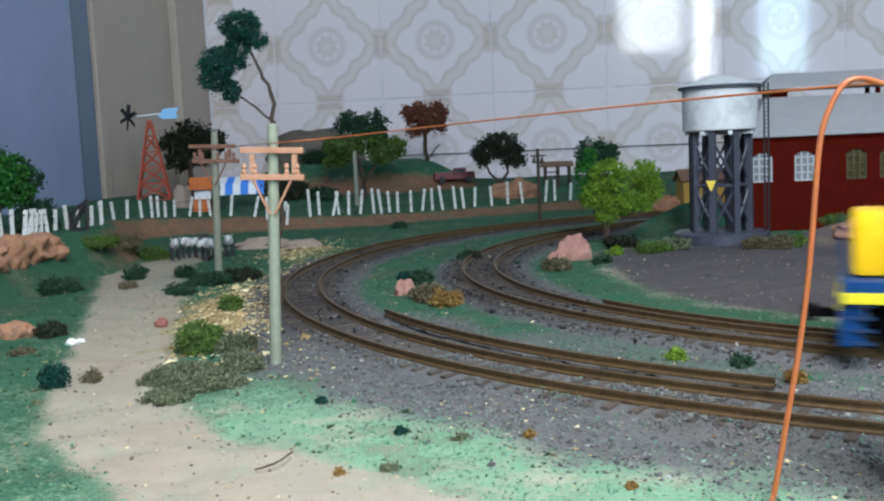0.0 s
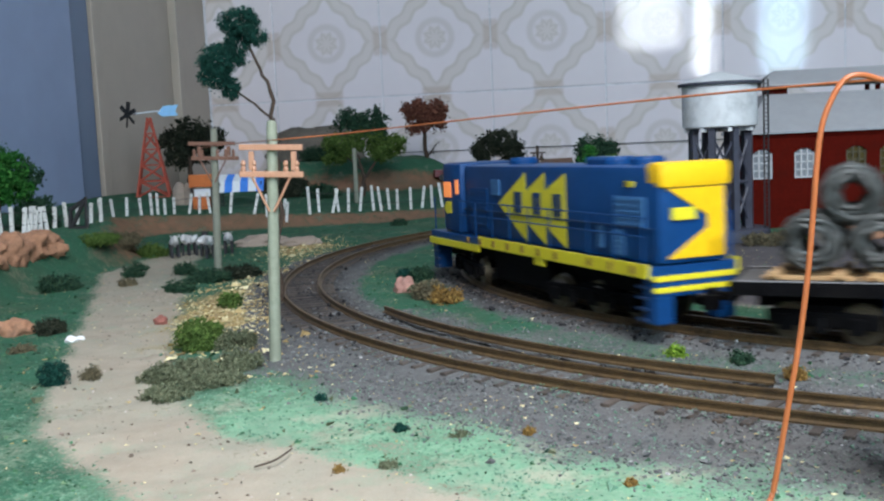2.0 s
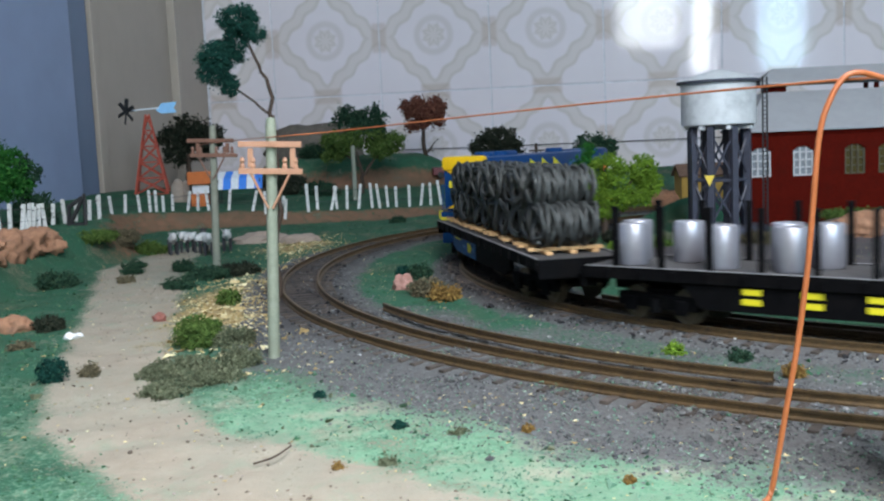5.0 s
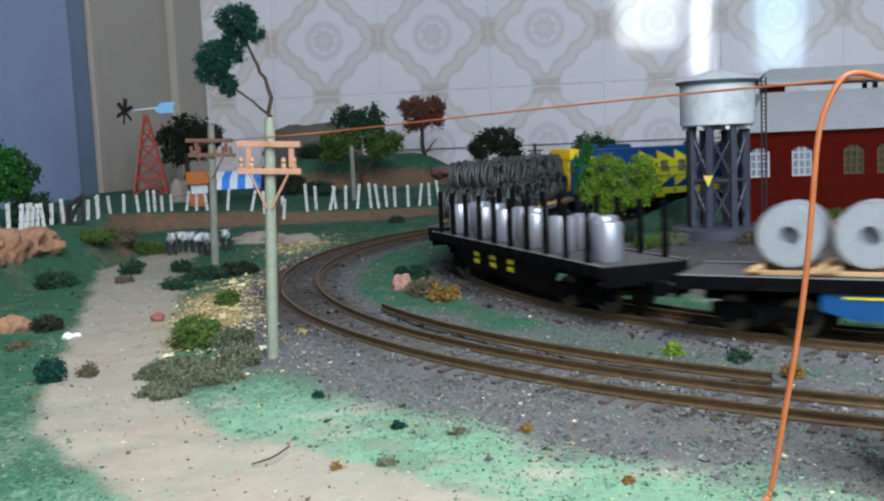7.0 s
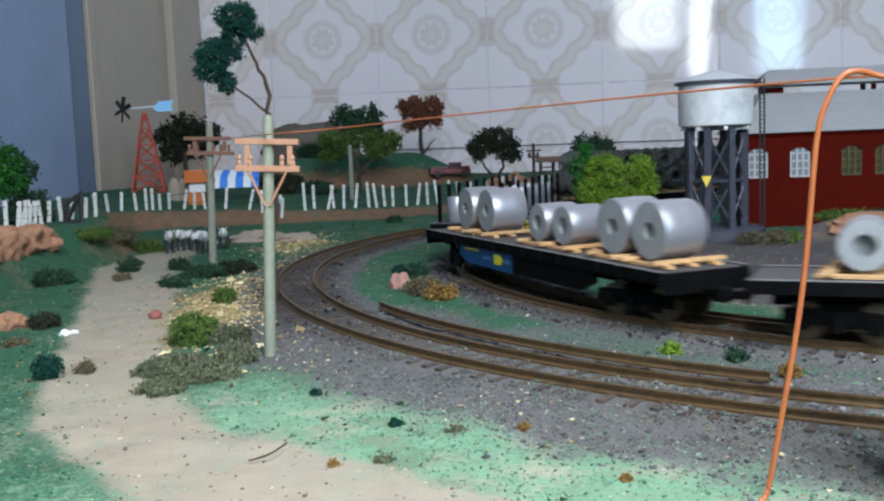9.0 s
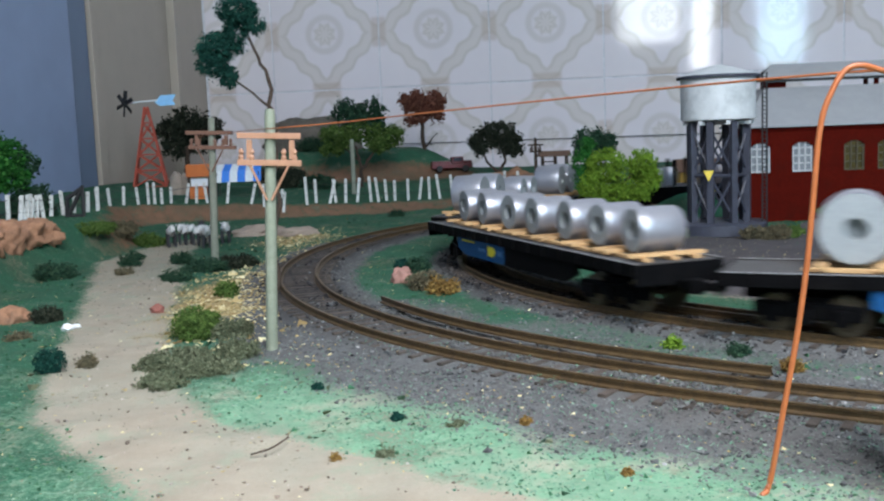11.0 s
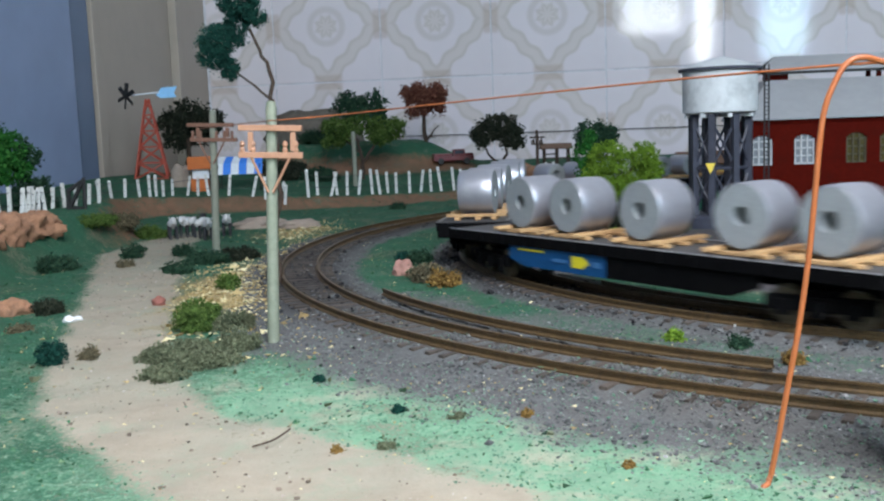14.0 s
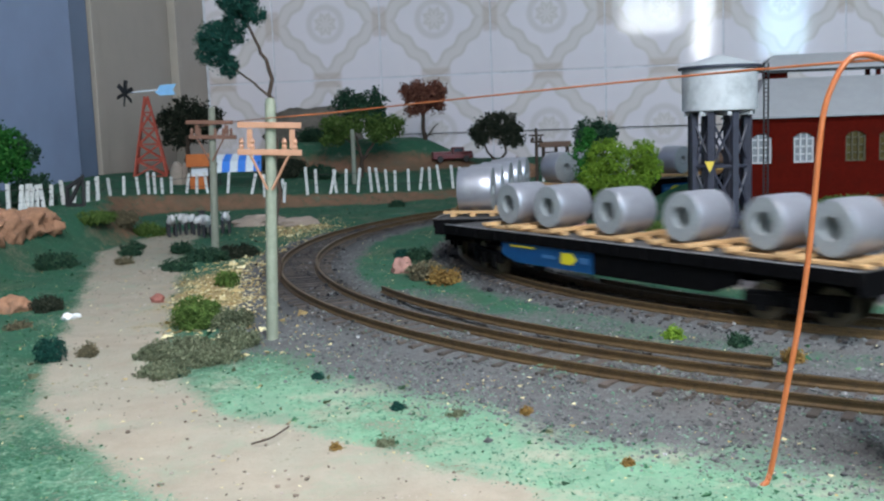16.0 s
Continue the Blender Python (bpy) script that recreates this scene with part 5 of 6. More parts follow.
for x in (-0.014, 0.015):
    for y in (-0.008, 0.008):
        bm = bmesh.new()
        lathe(bm, [(0.0, -0.0012), (0.0030, -0.0012), (0.0036, -0.0006), (0.0036, 0.0006), (0.0030, 0.0012), (0.0, 0.0012)], 16, pose(x, y, 0.0036, 90, 0, 0))
        part("wheel", bm, MAT["black"], tr)
sk = thing("black_stake", "crooked black plastic frame stuck in the bank", "stake", pose(-0.2262, 0.62, hz(-0.2262, 0.62) - 0.001))
for a, b, r in (((-0.0055, 0, 0), (0.0045, 0, 0.0180), 0.0016), ((0.0050, 0, 0.001), (0.0050, 0.001, 0.0205), 0.0013), ((-0.0055, 0, 0), (-0.0045, 0, 0.0125), 0.0016), ((-0.0055, 0, 0.012), (0.0045, 0, 0.0185), 0.0016), ((-0.005, 0, 0.001), (0.005, 0, 0.001), 0.0018)):
    bm = bmesh.new()
    rod(bm, a, b, r, r * 0.8, 6)
    part("bar", bm, MAT["black"], sk)

# ---- hut on posts and yellow shed ----
hut = thing("hut", "dark wooden hut frame on posts", "hut", pose(0.1310, 1.10, hz(0.129, 1.10) + 0.003))
for x in (-0.013, 0.001, 0.0135):
    for y in (-0.008, 0.008):
        bm = bmesh.new()
        box(bm, x - 0.0009, y - 0.0009, -0.005, x + 0.0009, y + 0.0009, 0.0185)
        part("post", bm, MAT["bark"], hut)
for z in (0.003, 0.008, 0.0125):
    bm = bmesh.new()
    box(bm, -0.013, -0.0092, z - 0.0007, 0.001 if z != 0.008 else 0.0135, -0.0068, z + 0.0007)
    part("rail", bm, MAT["bark"], hut)
for s in (-1, 1):
    bm = bmesh.new()
    box(bm, -0.0175, -0.0002, -0.0006, 0.0175, 0.0125, 0.0006, m=pose(0, 0, 0.0235, 0, 0, 0) @ Matrix.Rotation(radians(0 if s > 0 else 180), 4, "Z") @ Matrix.Rotation(radians(-24), 4, "X"))
    part("roof_slope", bm, MAT["shed_roof"], hut)


def shed():
    ob = thing("shed", "small mustard yellow shed with a brown pitched roof", "shed", pose(0.258, 0.965, hz(0.258, 0.965) - 0.0035))
    bm = bmesh.new()
    box(bm, -0.024, -0.015, 0, 0.024, 0.015, 0.026)
    for x in (-0.024, 0.024):
        a, b, c = (bm.verts.new((x, y, z)) for y, z in ((-0.015, 0.026), (0.015, 0.026), (0, 0.036)))
        bm.faces.new((a, b, c))
    part("wall", bm, MAT["yellow_wall"], ob)
    for s in (0, 180):
        bm = bmesh.new()
        box(bm, -0.027, 0, -0.0007, 0.027, 0.0205, 0.0007, m=pose(0, 0, 0.0368, 0, 0, s) @ Matrix.Rotation(radians(-33), 4, "X"))
        part("roof_slope", bm, MAT["shed_roof"], ob)
    bm = bmesh.new()
    box(bm, -0.017, -0.0158, 0.0, -0.009, -0.0148, 0.019)
    part("door", bm, MAT["shed_roof"], ob, "dark brown plank door")


shed()

# ---- water tower ----
TX, TY = 0.1704, 0.600
tower = thing("water_tower", "pale grey water tank on a slate grey trestle", "water tower", pose(TX, TY, -0.004))
tz = 0.004
bm = bmesh.new()
lathe(bm, [(0.0001, 0.0), (0.0285, 0.0), (0.0285, 0.0062), (0.0275, 0.0070), (0.0001, 0.0070)], 40)
smooth(part("base_plate", bm, MAT["tower_leg"], tower), 40)
bm = bmesh.new()
zb, zt = 0.0640 + tz, 0.0895 + tz
prof = [(0.0001, zb), (0.0215, zb)]
n = 14
for k in range(n + 1):
    prof.append((0.0218 + (0.00025 if k % 2 else 0), zb + (zt - zb) * k / n))
prof += [(0.0218, zt), (0.0001, zt)]
lathe(bm, prof, 44)
smooth(part("tank", bm, MAT["tank"], tower), 30)
bm = bmesh.new()
lathe(bm, [(0.0240, zt - 0.0006), (0.0240, zt + 0.0004), (0.012, zt + 0.0045), (0.003, zt + 0.0068), (0.0001, zt + 0.0072)], 44)
smooth(part("roof", bm, MAT["tank"], tower), 30)
bm = bmesh.new()
lathe(bm, [(0.0241, zt - 0.0012), (0.0243, zt - 0.0003), (0.0243, zt + 0.0003), (0.0241, zt + 0.0006)], 44)
part("roof_rim", bm, MAT["tower_leg"], tower)
for k in range(4):
    bm = bmesh.new()
    box(bm, -0.021, -0.0012, zb - 0.0030, 0.021, 0.0012, zb - 0.0002 - 0.0003 * k, m=Matrix.Rotation(radians(45 * k), 4, "Z"))
    part("beam", bm, MAT["tank"], tower)
ring = []
for k in range(8):
    a = radians(45 * k + 14)
    ring.append((math.cos(a), math.sin(a)))
for k, (cx_, cy_) in enumerate(ring):
    bm = bmesh.new()
    yaw = math.degrees(math.atan2(cy_, cx_))
    box(bm, -0.0019, -0.0019, 0.0068, 0.0019, 0.0019, zb - 0.001, 0.0002, m=pose(cx_ * 0.0170, cy_ * 0.0170, 0, 0, 0, yaw))
    part("leg", bm, MAT["tower_leg"], tower)
    nx_, ny_ = ring[(k + 1) % 8]
    for z0, z1 in ((0.010, 0.034), (0.036, 0.062)):
        for u, v in (((cx_, cy_), (nx_, ny_)), ((nx_, ny_), (cx_, cy_))):
            bm = bmesh.new()
            rod(bm, (u[0] * 0.017, u[1] * 0.017, z0), (v[0] * 0.017, v[1] * 0.017, z1), 0.0008, seg=5)
            part("brace", bm, MAT["tower_leg"], tower)
    bm = bmesh.new()
    rod(bm, (cx_ * 0.017, cy_ * 0.017, 0.035), (nx_ * 0.017, ny_ * 0.017, 0.035), 0.0010, seg=5)
    part("girt", bm, MAT["tower_leg"], tower)
for s in (-1, 1):
    bm = bmesh.new()
    rod(bm, (0.0235 + s * 0.0013, -0.0135, 0.0), (0.0235 + s * 0.0013, -0.0135, zt + 0.001), 0.0005, seg=6)
    part("ladder_rail", bm, MAT["black"], tower)
bm = bmesh.new()
for k in range(38):
    rod(bm, (0.0222, -0.0135, 0.003 + 0.0024 * k), (0.0248, -0.0135, 0.003 + 0.0024 * k), 0.0003, seg=5)
part("ladder_rungs", bm, MAT["black"], tower)
bm = bmesh.new()
vs = [bm.verts.new((x, -0.0205, z)) for x, z in ((-0.0145, 0.0385), (-0.0085, 0.0385), (-0.0115, 0.0320))]
bm.faces.new(vs)
geo = bmesh.ops.extrude_face_region(bm, geom=bm.faces[:])["geom"]
bmesh.ops.translate(bm, vec=(0, 0.0006, 0), verts=[g for g in geo if isinstance(g, bmesh.types.BMVert)])
part("sign", bm, MAT["sign_yellow"], tower, "yellow triangular sign plate")

# ---- red engine shed ----
BX, BY, BYAW = 0.2105, 0.655, -6.0
house = thing("engine_shed", "long deep red building with arched windows and grey roof", "building", pose(BX, BY, -0.0045, 0, 0, BYAW))
LEN, DEP, EAVE = 0.42, 0.085, 0.0625
WIN = [-0.0032, 0.0238, 0.0566, 0.0778, 0.1100, 0.1400, 0.1700]
ww, w0, wh = 0.0128, 0.0330, 0.0195
bm = bmesh.new()
xs = [-0.0055]
for u in WIN:
    xs += [u, u + ww]
xs.append(LEN)
for i, (a, b) in enumerate(zip(xs, xs[1:])):
    if i % 2 == 0:
        box(bm, a, 0, 0, b, 0.003, EAVE)
    else:
        box(bm, a, 0, 0, b, 0.003, w0)
        # flat arch over the opening
        n = 8
        for k in range(n):
            x0, x1 = a + (b - a) * k / n, a + (b - a) * (k + 1) / n
            um = ((k + 0.5) / n - 0.5) * 2
            box(bm, x0, 0, w0 + wh - 0.0042 + 0.0042 * math.sqrt(max(0, 1 - um * um)), x1, 0.003, EAVE)
part("front_wall", bm, MAT["brick_red"], house)
bm = bmesh.new()
box(bm, -0.0055, 0.0032, 0, -0.0025, DEP, EAVE)
part("end_wall", bm, MAT["brick_red"], house)
bm = bmesh.new()
box(bm, -0.0023, DEP - 0.003, 0, LEN, DEP, EAVE)
part("back_wall", bm, MAT["brick_red"], house)
bm = bmesh.new()
box(bm, LEN - 0.003, 0.0032, 0, LEN, DEP - 0.0032, EAVE)
part("end_wall", bm, MAT["brick_red"], house)
for i, u in enumerate(WIN):
    tint = i in (2, 3)
    fm, pm = MAT["win_tint" if tint else "win_white"], MAT["pane_tint" if tint else "pane"]
    bm = bmesh.new()
    box(bm, u + 0.0001, 0.0018, w0, u + ww - 0.0001, 0.0022, w0 + wh)
    pane = part("window", bm, pm, house, "dim yellow arched window" if tint else "milky white arched window")
    for k in range(4):
        bm = bmesh.new()
        x = u + 0.0005 + (ww - 0.001) * k / 3
        box(bm, x - 0.0005, 0.0006, w0, x + 0.0005, 0.0017, w0 + wh - (0.0030 if k in (0, 3) else 0.0004))
        part("glazing_bar", bm, fm, pane)
    for k in range(4):
        bm = bmesh.new()
        z = w0 + 0.0006 + (wh - 0.0045) * k / 3
        box(bm, u + 0.001, 0.0007, z - 0.0005, u + ww - 0.001, 0.0016, z + 0.0005)
        part("glazing_bar", bm, fm, pane)
bm = bmesh.new()
box(bm, -0.0065, -0.0012, EAVE - 0.0022, LEN, 0.0002, EAVE + 0.0002)
part("eave_board", bm, MAT["brick_red"], house)


def slope(bm, pts, thick=0.0012):
    vs = [bm.verts.new(p) for p in pts]
    bm.faces.new(vs)
    geo = bmesh.ops.extrude_face_region(bm, geom=bm.faces[:])["geom"]
    bmesh.ops.translate(bm, vec=(0, 0, thick), verts=[g for g in geo if isinstance(g, bmesh.types.BMVert)])
    bmesh.ops.recalc_face_normals(bm, faces=bm.faces[:])
    return bm


z1 = 0.0880
for nm, pts in (("roof_slope", ((-0.0075, -0.004, EAVE), (LEN, -0.004, EAVE), (LEN, 0.030, z1), (0.012, 0.030, z1))), ("roof_slope", ((-0.0075, DEP + 0.004, EAVE), (0.012, 0.055, z1), (LEN, 0.055, z1), (LEN, DEP + 0.004, EAVE))), ("roof_end", ((-0.0075, -0.004, EAVE), (0.012, 0.030, z1), (0.012, 0.055, z1), (-0.0075, DEP + 0.004, EAVE)))):
    bm = bmesh.new()
    slope(bm, pts)
    part(nm, bm, MAT["roof_grey"], house)
for x, w in ((0.0150, 0.012), (0.0850, 0.003), (0.1550, 0.003), (0.2250, 0.003), (0.30, 0.003)):
    for y in (0.031, 0.053):
        bm = bmesh.new()
        box(bm, x, y, z1 + 0.0008, x + w, y + 0.0018, z1 + 0.0072)
        part("clerestory_post", bm, MAT["brick_red"], house)
for pts in (((0.008, 0.024, z1 + 0.0065), (LEN, 0.024, z1 + 0.0065), (LEN, 0.0425, z1 + 0.0165), (0.020, 0.0425, z1 + 0.0165)), ((0.008, 0.061, z1 + 0.0065), (0.020, 0.0425, z1 + 0.0165), (LEN, 0.0425, z1 + 0.0165), (LEN, 0.061, z1 + 0.0065))):
    bm = bmesh.new()
    slope(bm, pts)
    part("clerestory_roof", bm, MAT["roof_grey"], house)
bm = bmesh.new()
box(bm, 0.012, 0.026, z1 + 0.0048, LEN, 0.0275, z1 + 0.0068)
part("clerestory_beam", bm, MAT["black"], house)
crown("ivy", [(0.0990, -0.003, 0.040, 0.005, 0.003, 0.009), (0.1010, -0.003, 0.030, 0.004, 0.003, 0.008)], MAT["leaf_green"], tagged(thing("climber", "leaf green climbing plant on the red wall", "climber", pose(BX, BY, -0.004, 0, 0, BYAW))), 0.0012, 0.9, 77)

# ---- loose cover: ballast, turf, chips, dust ----


def scatter(name, n, size, material, label, keep, area, seed, lift=0.2, shape="stone", sizes=None, flat=0.7):
    rng = np.random.default_rng(seed)
    x = rng.uniform(area[0], area[1], n)
    # denser towards the front
    y = area[2] + (area[3] - area[2]) * rng.uniform(size=n) ** 1.5
    k = rng.uniform(size=n) < keep(x, y)
    x, y = x[k], y[k]
    s = size * rng.lognormal(0, 0.4, len(x))
    z = np.array([rough_height(a, b) for a, b in zip(x, y)]) + s * lift
    return tagged(shards(name, np.stack([x, y, z], 1), s, material, rng, None, flat, shape), label, name.replace("_", " "), kind="stuff")


def clear_of_rails(x, y, half=0.0022):
    ok = np.ones_like(x)
    for rad in (R_OUT, R_IN):
        for s in (-1, 1):
            ok *= np.abs(from_track(x, y, rad) - s * GAUGE / 2) > half
    return ok


def radius_of(x, y):
    return np.hypot(x - CX, y - CY)


def patch(x, y, seed, scale=45.0):
    return np.array([0.5 + 0.5 * noise.noise(Vector((a * scale, b * scale, seed))) for a, b in zip(x, y)])


scatter("ballast", 150000, 0.00036, MAT["gravel"], "loose grey ballast stones along the tracks", lambda x, y: np.clip(cover_of(x, y)[1], 0, 1) ** 1.5 * clear_of_rails(x, y) * (1 - 0.9 * cover_more(x, y)[2]), (-0.12, 0.22, 0.13, 0.62), 31)
# near-black grains, thicker where the ballast darkens towards the back
scatter("coal_grit", 34000, 0.00060, MAT["gravel_dark"], "near-black grit beside the rails and along the far track", lambda x, y: clear_of_rails(x, y) * np.maximum(np.exp(-((from_track(x, y, R_IN) - 0.016) / 0.004) ** 2), 0.8 * cover_more(x, y)[2]), (-0.12, 0.25, 0.2, 0.85), 32)
scatter("turf", 60000, 0.0005, MAT["turf"], "green ground foam turf on the layout", lambda x, y: np.clip(cover_of(x, y)[0] - cover_of(x, y)[1], 0, 1) * patch(x, y, 1) * 1.2 * (1 - 0.8 * cover_more(x, y)[0]), (-0.26, 0.24, 0.13, 0.95), 33, shape="flake")
scatter("meadow_turf", 80000, 0.00030, MAT["turf_front_lit"], "mint ground foam on the front meadow, paled as if brightly lit", lambda x, y: np.clip(cover_of(x, y)[0] - 0.3 * cover_of(x, y)[1], 0, 1) * patch(x, y, 5) * 1.3 * cover_more(x, y)[0], (-0.16, 0.14, 0.13, 0.42), 43, shape="flake")
scatter("straw_chips", 26000, 0.00085, MAT["chips"], "straw coloured chips beside the front pole", lambda x, y: np.maximum(1.6 * bell(x, y, -0.080, 0.43, 0.028, 0.085), bell(x, y, -0.092, 0.66, 0.02, 0.05)) * (1 - road_shape(x, y)) * (radius_of(x, y) > R_OUT + 0.016), (-0.15, 0.02, 0.28, 0.75), 34, shape="flake", flat=0.5)
scatter("yellow_flakes", 26000, 0.00046, MAT["chips"], "pale yellow flakes scattered over the turf", lambda x, y: 0.10 + 0.25 * np.clip(cover_of(x, y)[1], 0, 1) * (radius_of(x, y) > 0.36) + 0 * x, (-0.2, 0.24, 0.13, 0.75), 35, shape="flake", flat=0.4)
scatter("road_dust", 7000, 0.00032, MAT["dust"], "brown grains and crumbs on the dirt road", lambda x, y: road_shape(x, y), (-0.22, 0.1, 0.13, 0.7), 36)
scatter("yard_dust", 900, 0.0003, MAT["dust"], "grains and crumbs on the bare yard", lambda x, y: (from_track(x, y, R_IN) < -0.05) * 1.0, (0.07, 0.3, 0.36, 0.62), 37)
scatter("bush_crumbs", 900, 0.0008, MAT["leaf_dark"], "dark crumbs of ground foam on the turf", lambda x, y: 0.5 * np.clip(cover_of(x, y)[0], 0, 1) * (radius_of(x, y) > 0.38) + 0.2 * (radius_of(x, y) < 0.24), (-0.27, 0.2, 0.13, 0.9), 38, shape="flake")
scatter("dry_brush", 3000, 0.0009, MAT["leaf_moss"], "mossy ground foam crumbs on the banks", lambda x, y: patch(x, y, 9, 30) ** 2 * (radius_of(x, y) > 0.37) * (1 - road_shape(x, y)), (-0.3, 0.2, 0.2, 1.05), 39, shape="flake")

# ---- the train ----
# run of the locomotive's front along the inner track: seconds, metres
RUN = [
    (0, 0.0640), (0.5, 0.1230), (1, 0.1832), (1.5, 0.2368), (2, 0.2893), (2.5, 0.3445), (3, 0.3970), (3.5, 0.4425), (4, 0.4839), (4.2, 0.4988),
    (6.3, 0.6440), (6.5, 0.6607), (7, 0.7040), (7.5, 0.7519), (8, 0.8024), (8.5, 0.8510), (9, 0.8975), (9.2, 0.9168), (11.3, 1.1580), (11.5, 1.1831),
    (12, 1.2466), (12.5, 1.3076), (13, 1.3642), (13.5, 1.4250), (14, 1.4851), (14.5, 1.5419), (15, 1.5947), (15.5, 1.6525), (16, 1.7059),
]


def run_at(t):
    ts, ss = [a for a, _ in RUN], [b for _, b in RUN]
    i = min(max(int(np.searchsorted(ts, t, "right")) - 1, 0), len(ts) - 2)

    def slope_at(k):
        a, b = max(k - 1, 0), min(k + 1, len(ts) - 1)
        return (ss[b] - ss[a]) / (ts[b] - ts[a])
    h = ts[i + 1] - ts[i]
    u = (t - ts[i]) / h
    return ((2 * u ** 3 - 3 * u * u + 1) * ss[i] + (u ** 3 - 2 * u * u + u) * h * slope_at(i) + (-2 * u ** 3 + 3 * u * u) * ss[i + 1] + (u ** 3 - u * u) * h * slope_at(i + 1))


VEHICLES = []      # (thing, bogies, half distance of the bogies, distance of its middle behind the train's front)
LOADS = []         # (thing, vehicle number, pose on it)


def vehicle_pose(k, t):
    ob, bogies, bx, back = VEHICLES[k]
    s = run_at(t) - back
    f, _ = on_track(R_IN, s + bx)
    r, _ = on_track(R_IN, s - bx)
    d = f - r
    return Matrix.Translation((f + r) / 2) @ Matrix.Rotation(math.atan2(d.y, d.x), 4, "Z")


def bogie_pose(k, sign, t):
    ob, bogies, bx, back = VEHICLES[k]
    p, d = on_track(R_IN, run_at(t) - back + sign * bx)
    return vehicle_pose(k, t).inverted() @ Matrix.Translation(p) @ Matrix.Rotation(math.atan2(d.y, d.x), 4, "Z")


def bogie(parent, axles, pitch, wheel_r):
    ob = new("bogie")
    ob.parent = parent
    half = pitch * (axles - 1) / 2
    for s in (-1, 1):
        bm = bmesh.new()
        box(bm, -half - 0.006, s * 0.0105 - 0.0012, 0.0045, half + 0.006, s * 0.0105 + 0.0012, 0.0090, 0.0006)
        for k in range(axles):
            box(bm, -half + k * pitch - 0.0022, s * 0.0122 - 0.0007, 0.0032, -half + k * pitch + 0.0022, s * 0.0122 + 0.0007, 0.0078, 0.0003)
        for k in range(axles - 1):
            lathe(bm, [(0.0, -0.0022), (0.0017, -0.0022), (0.0017, 0.0022), (0.0, 0.0022)], 10, pose(-half + (k + 0.5) * pitch, s * 0.0122, 0.0055))
        part("side_frame", bm, MAT["frame_black"], ob)
    bm = bmesh.new()
    box(bm, -half * 0.4 - 0.002, -0.0095, 0.0055, half * 0.4 + 0.002, 0.0095, 0.0105)
    part("bolster", bm, MAT["frame_black"], ob)
    for k in range(axles):
        bm = bmesh.new()
        rod(bm, (-half + k * pitch, -0.0098, wheel_r), (-half + k * pitch, 0.0098, wheel_r), 0.0008, seg=8)
        for s in (-1, 1):
            lathe(bm, [(0.0, 0.0), (wheel_r * 0.55, -0.0003), (wheel_r * 0.75, 0.0003), (wheel_r, 0.0003), (wheel_r, 0.0020), (wheel_r + 0.0006, 0.0022), (wheel_r + 0.0006, 0.0028), (0.0, 0.0028)], 22, pose(-half + k * pitch, s * 0.0096, wheel_r, 90 * s, 0, 0))
        part("wheelset", bm, MAT["wheel"], ob, "worn bright wheelset")
    return ob


def coupler(bm, x, s):
    box(bm, min(x, x + s * 0.0095), -0.0016, 0.0085, max(x, x + s * 0.0095), 0.0016, 0.0110, 0.0004)
    box(bm, min(x + s * 0.0065, x + s * 0.0100), -0.0026, 0.0075, max(x + s * 0.0065, x + s * 0.0100), 0.0026, 0.0120, 0.0005)


def plate(bm, pts, y, side, thick=0.0003):
    """A flat painted mark or panel standing on the side at y."""
    vs = [bm.verts.new((x, side * y, z)) for x, z in pts]
    bm.faces.new(vs)
    geo = bmesh.ops.extrude_face_region(bm, geom=bm.faces[:])["geom"]
    bmesh.ops.translate(bm, vec=(0, side * thick, 0), verts=[g for g in geo if isinstance(g, bmesh.types.BMVert)])
    bmesh.ops.recalc_face_normals(bm, faces=bm.faces[:])
    return bm


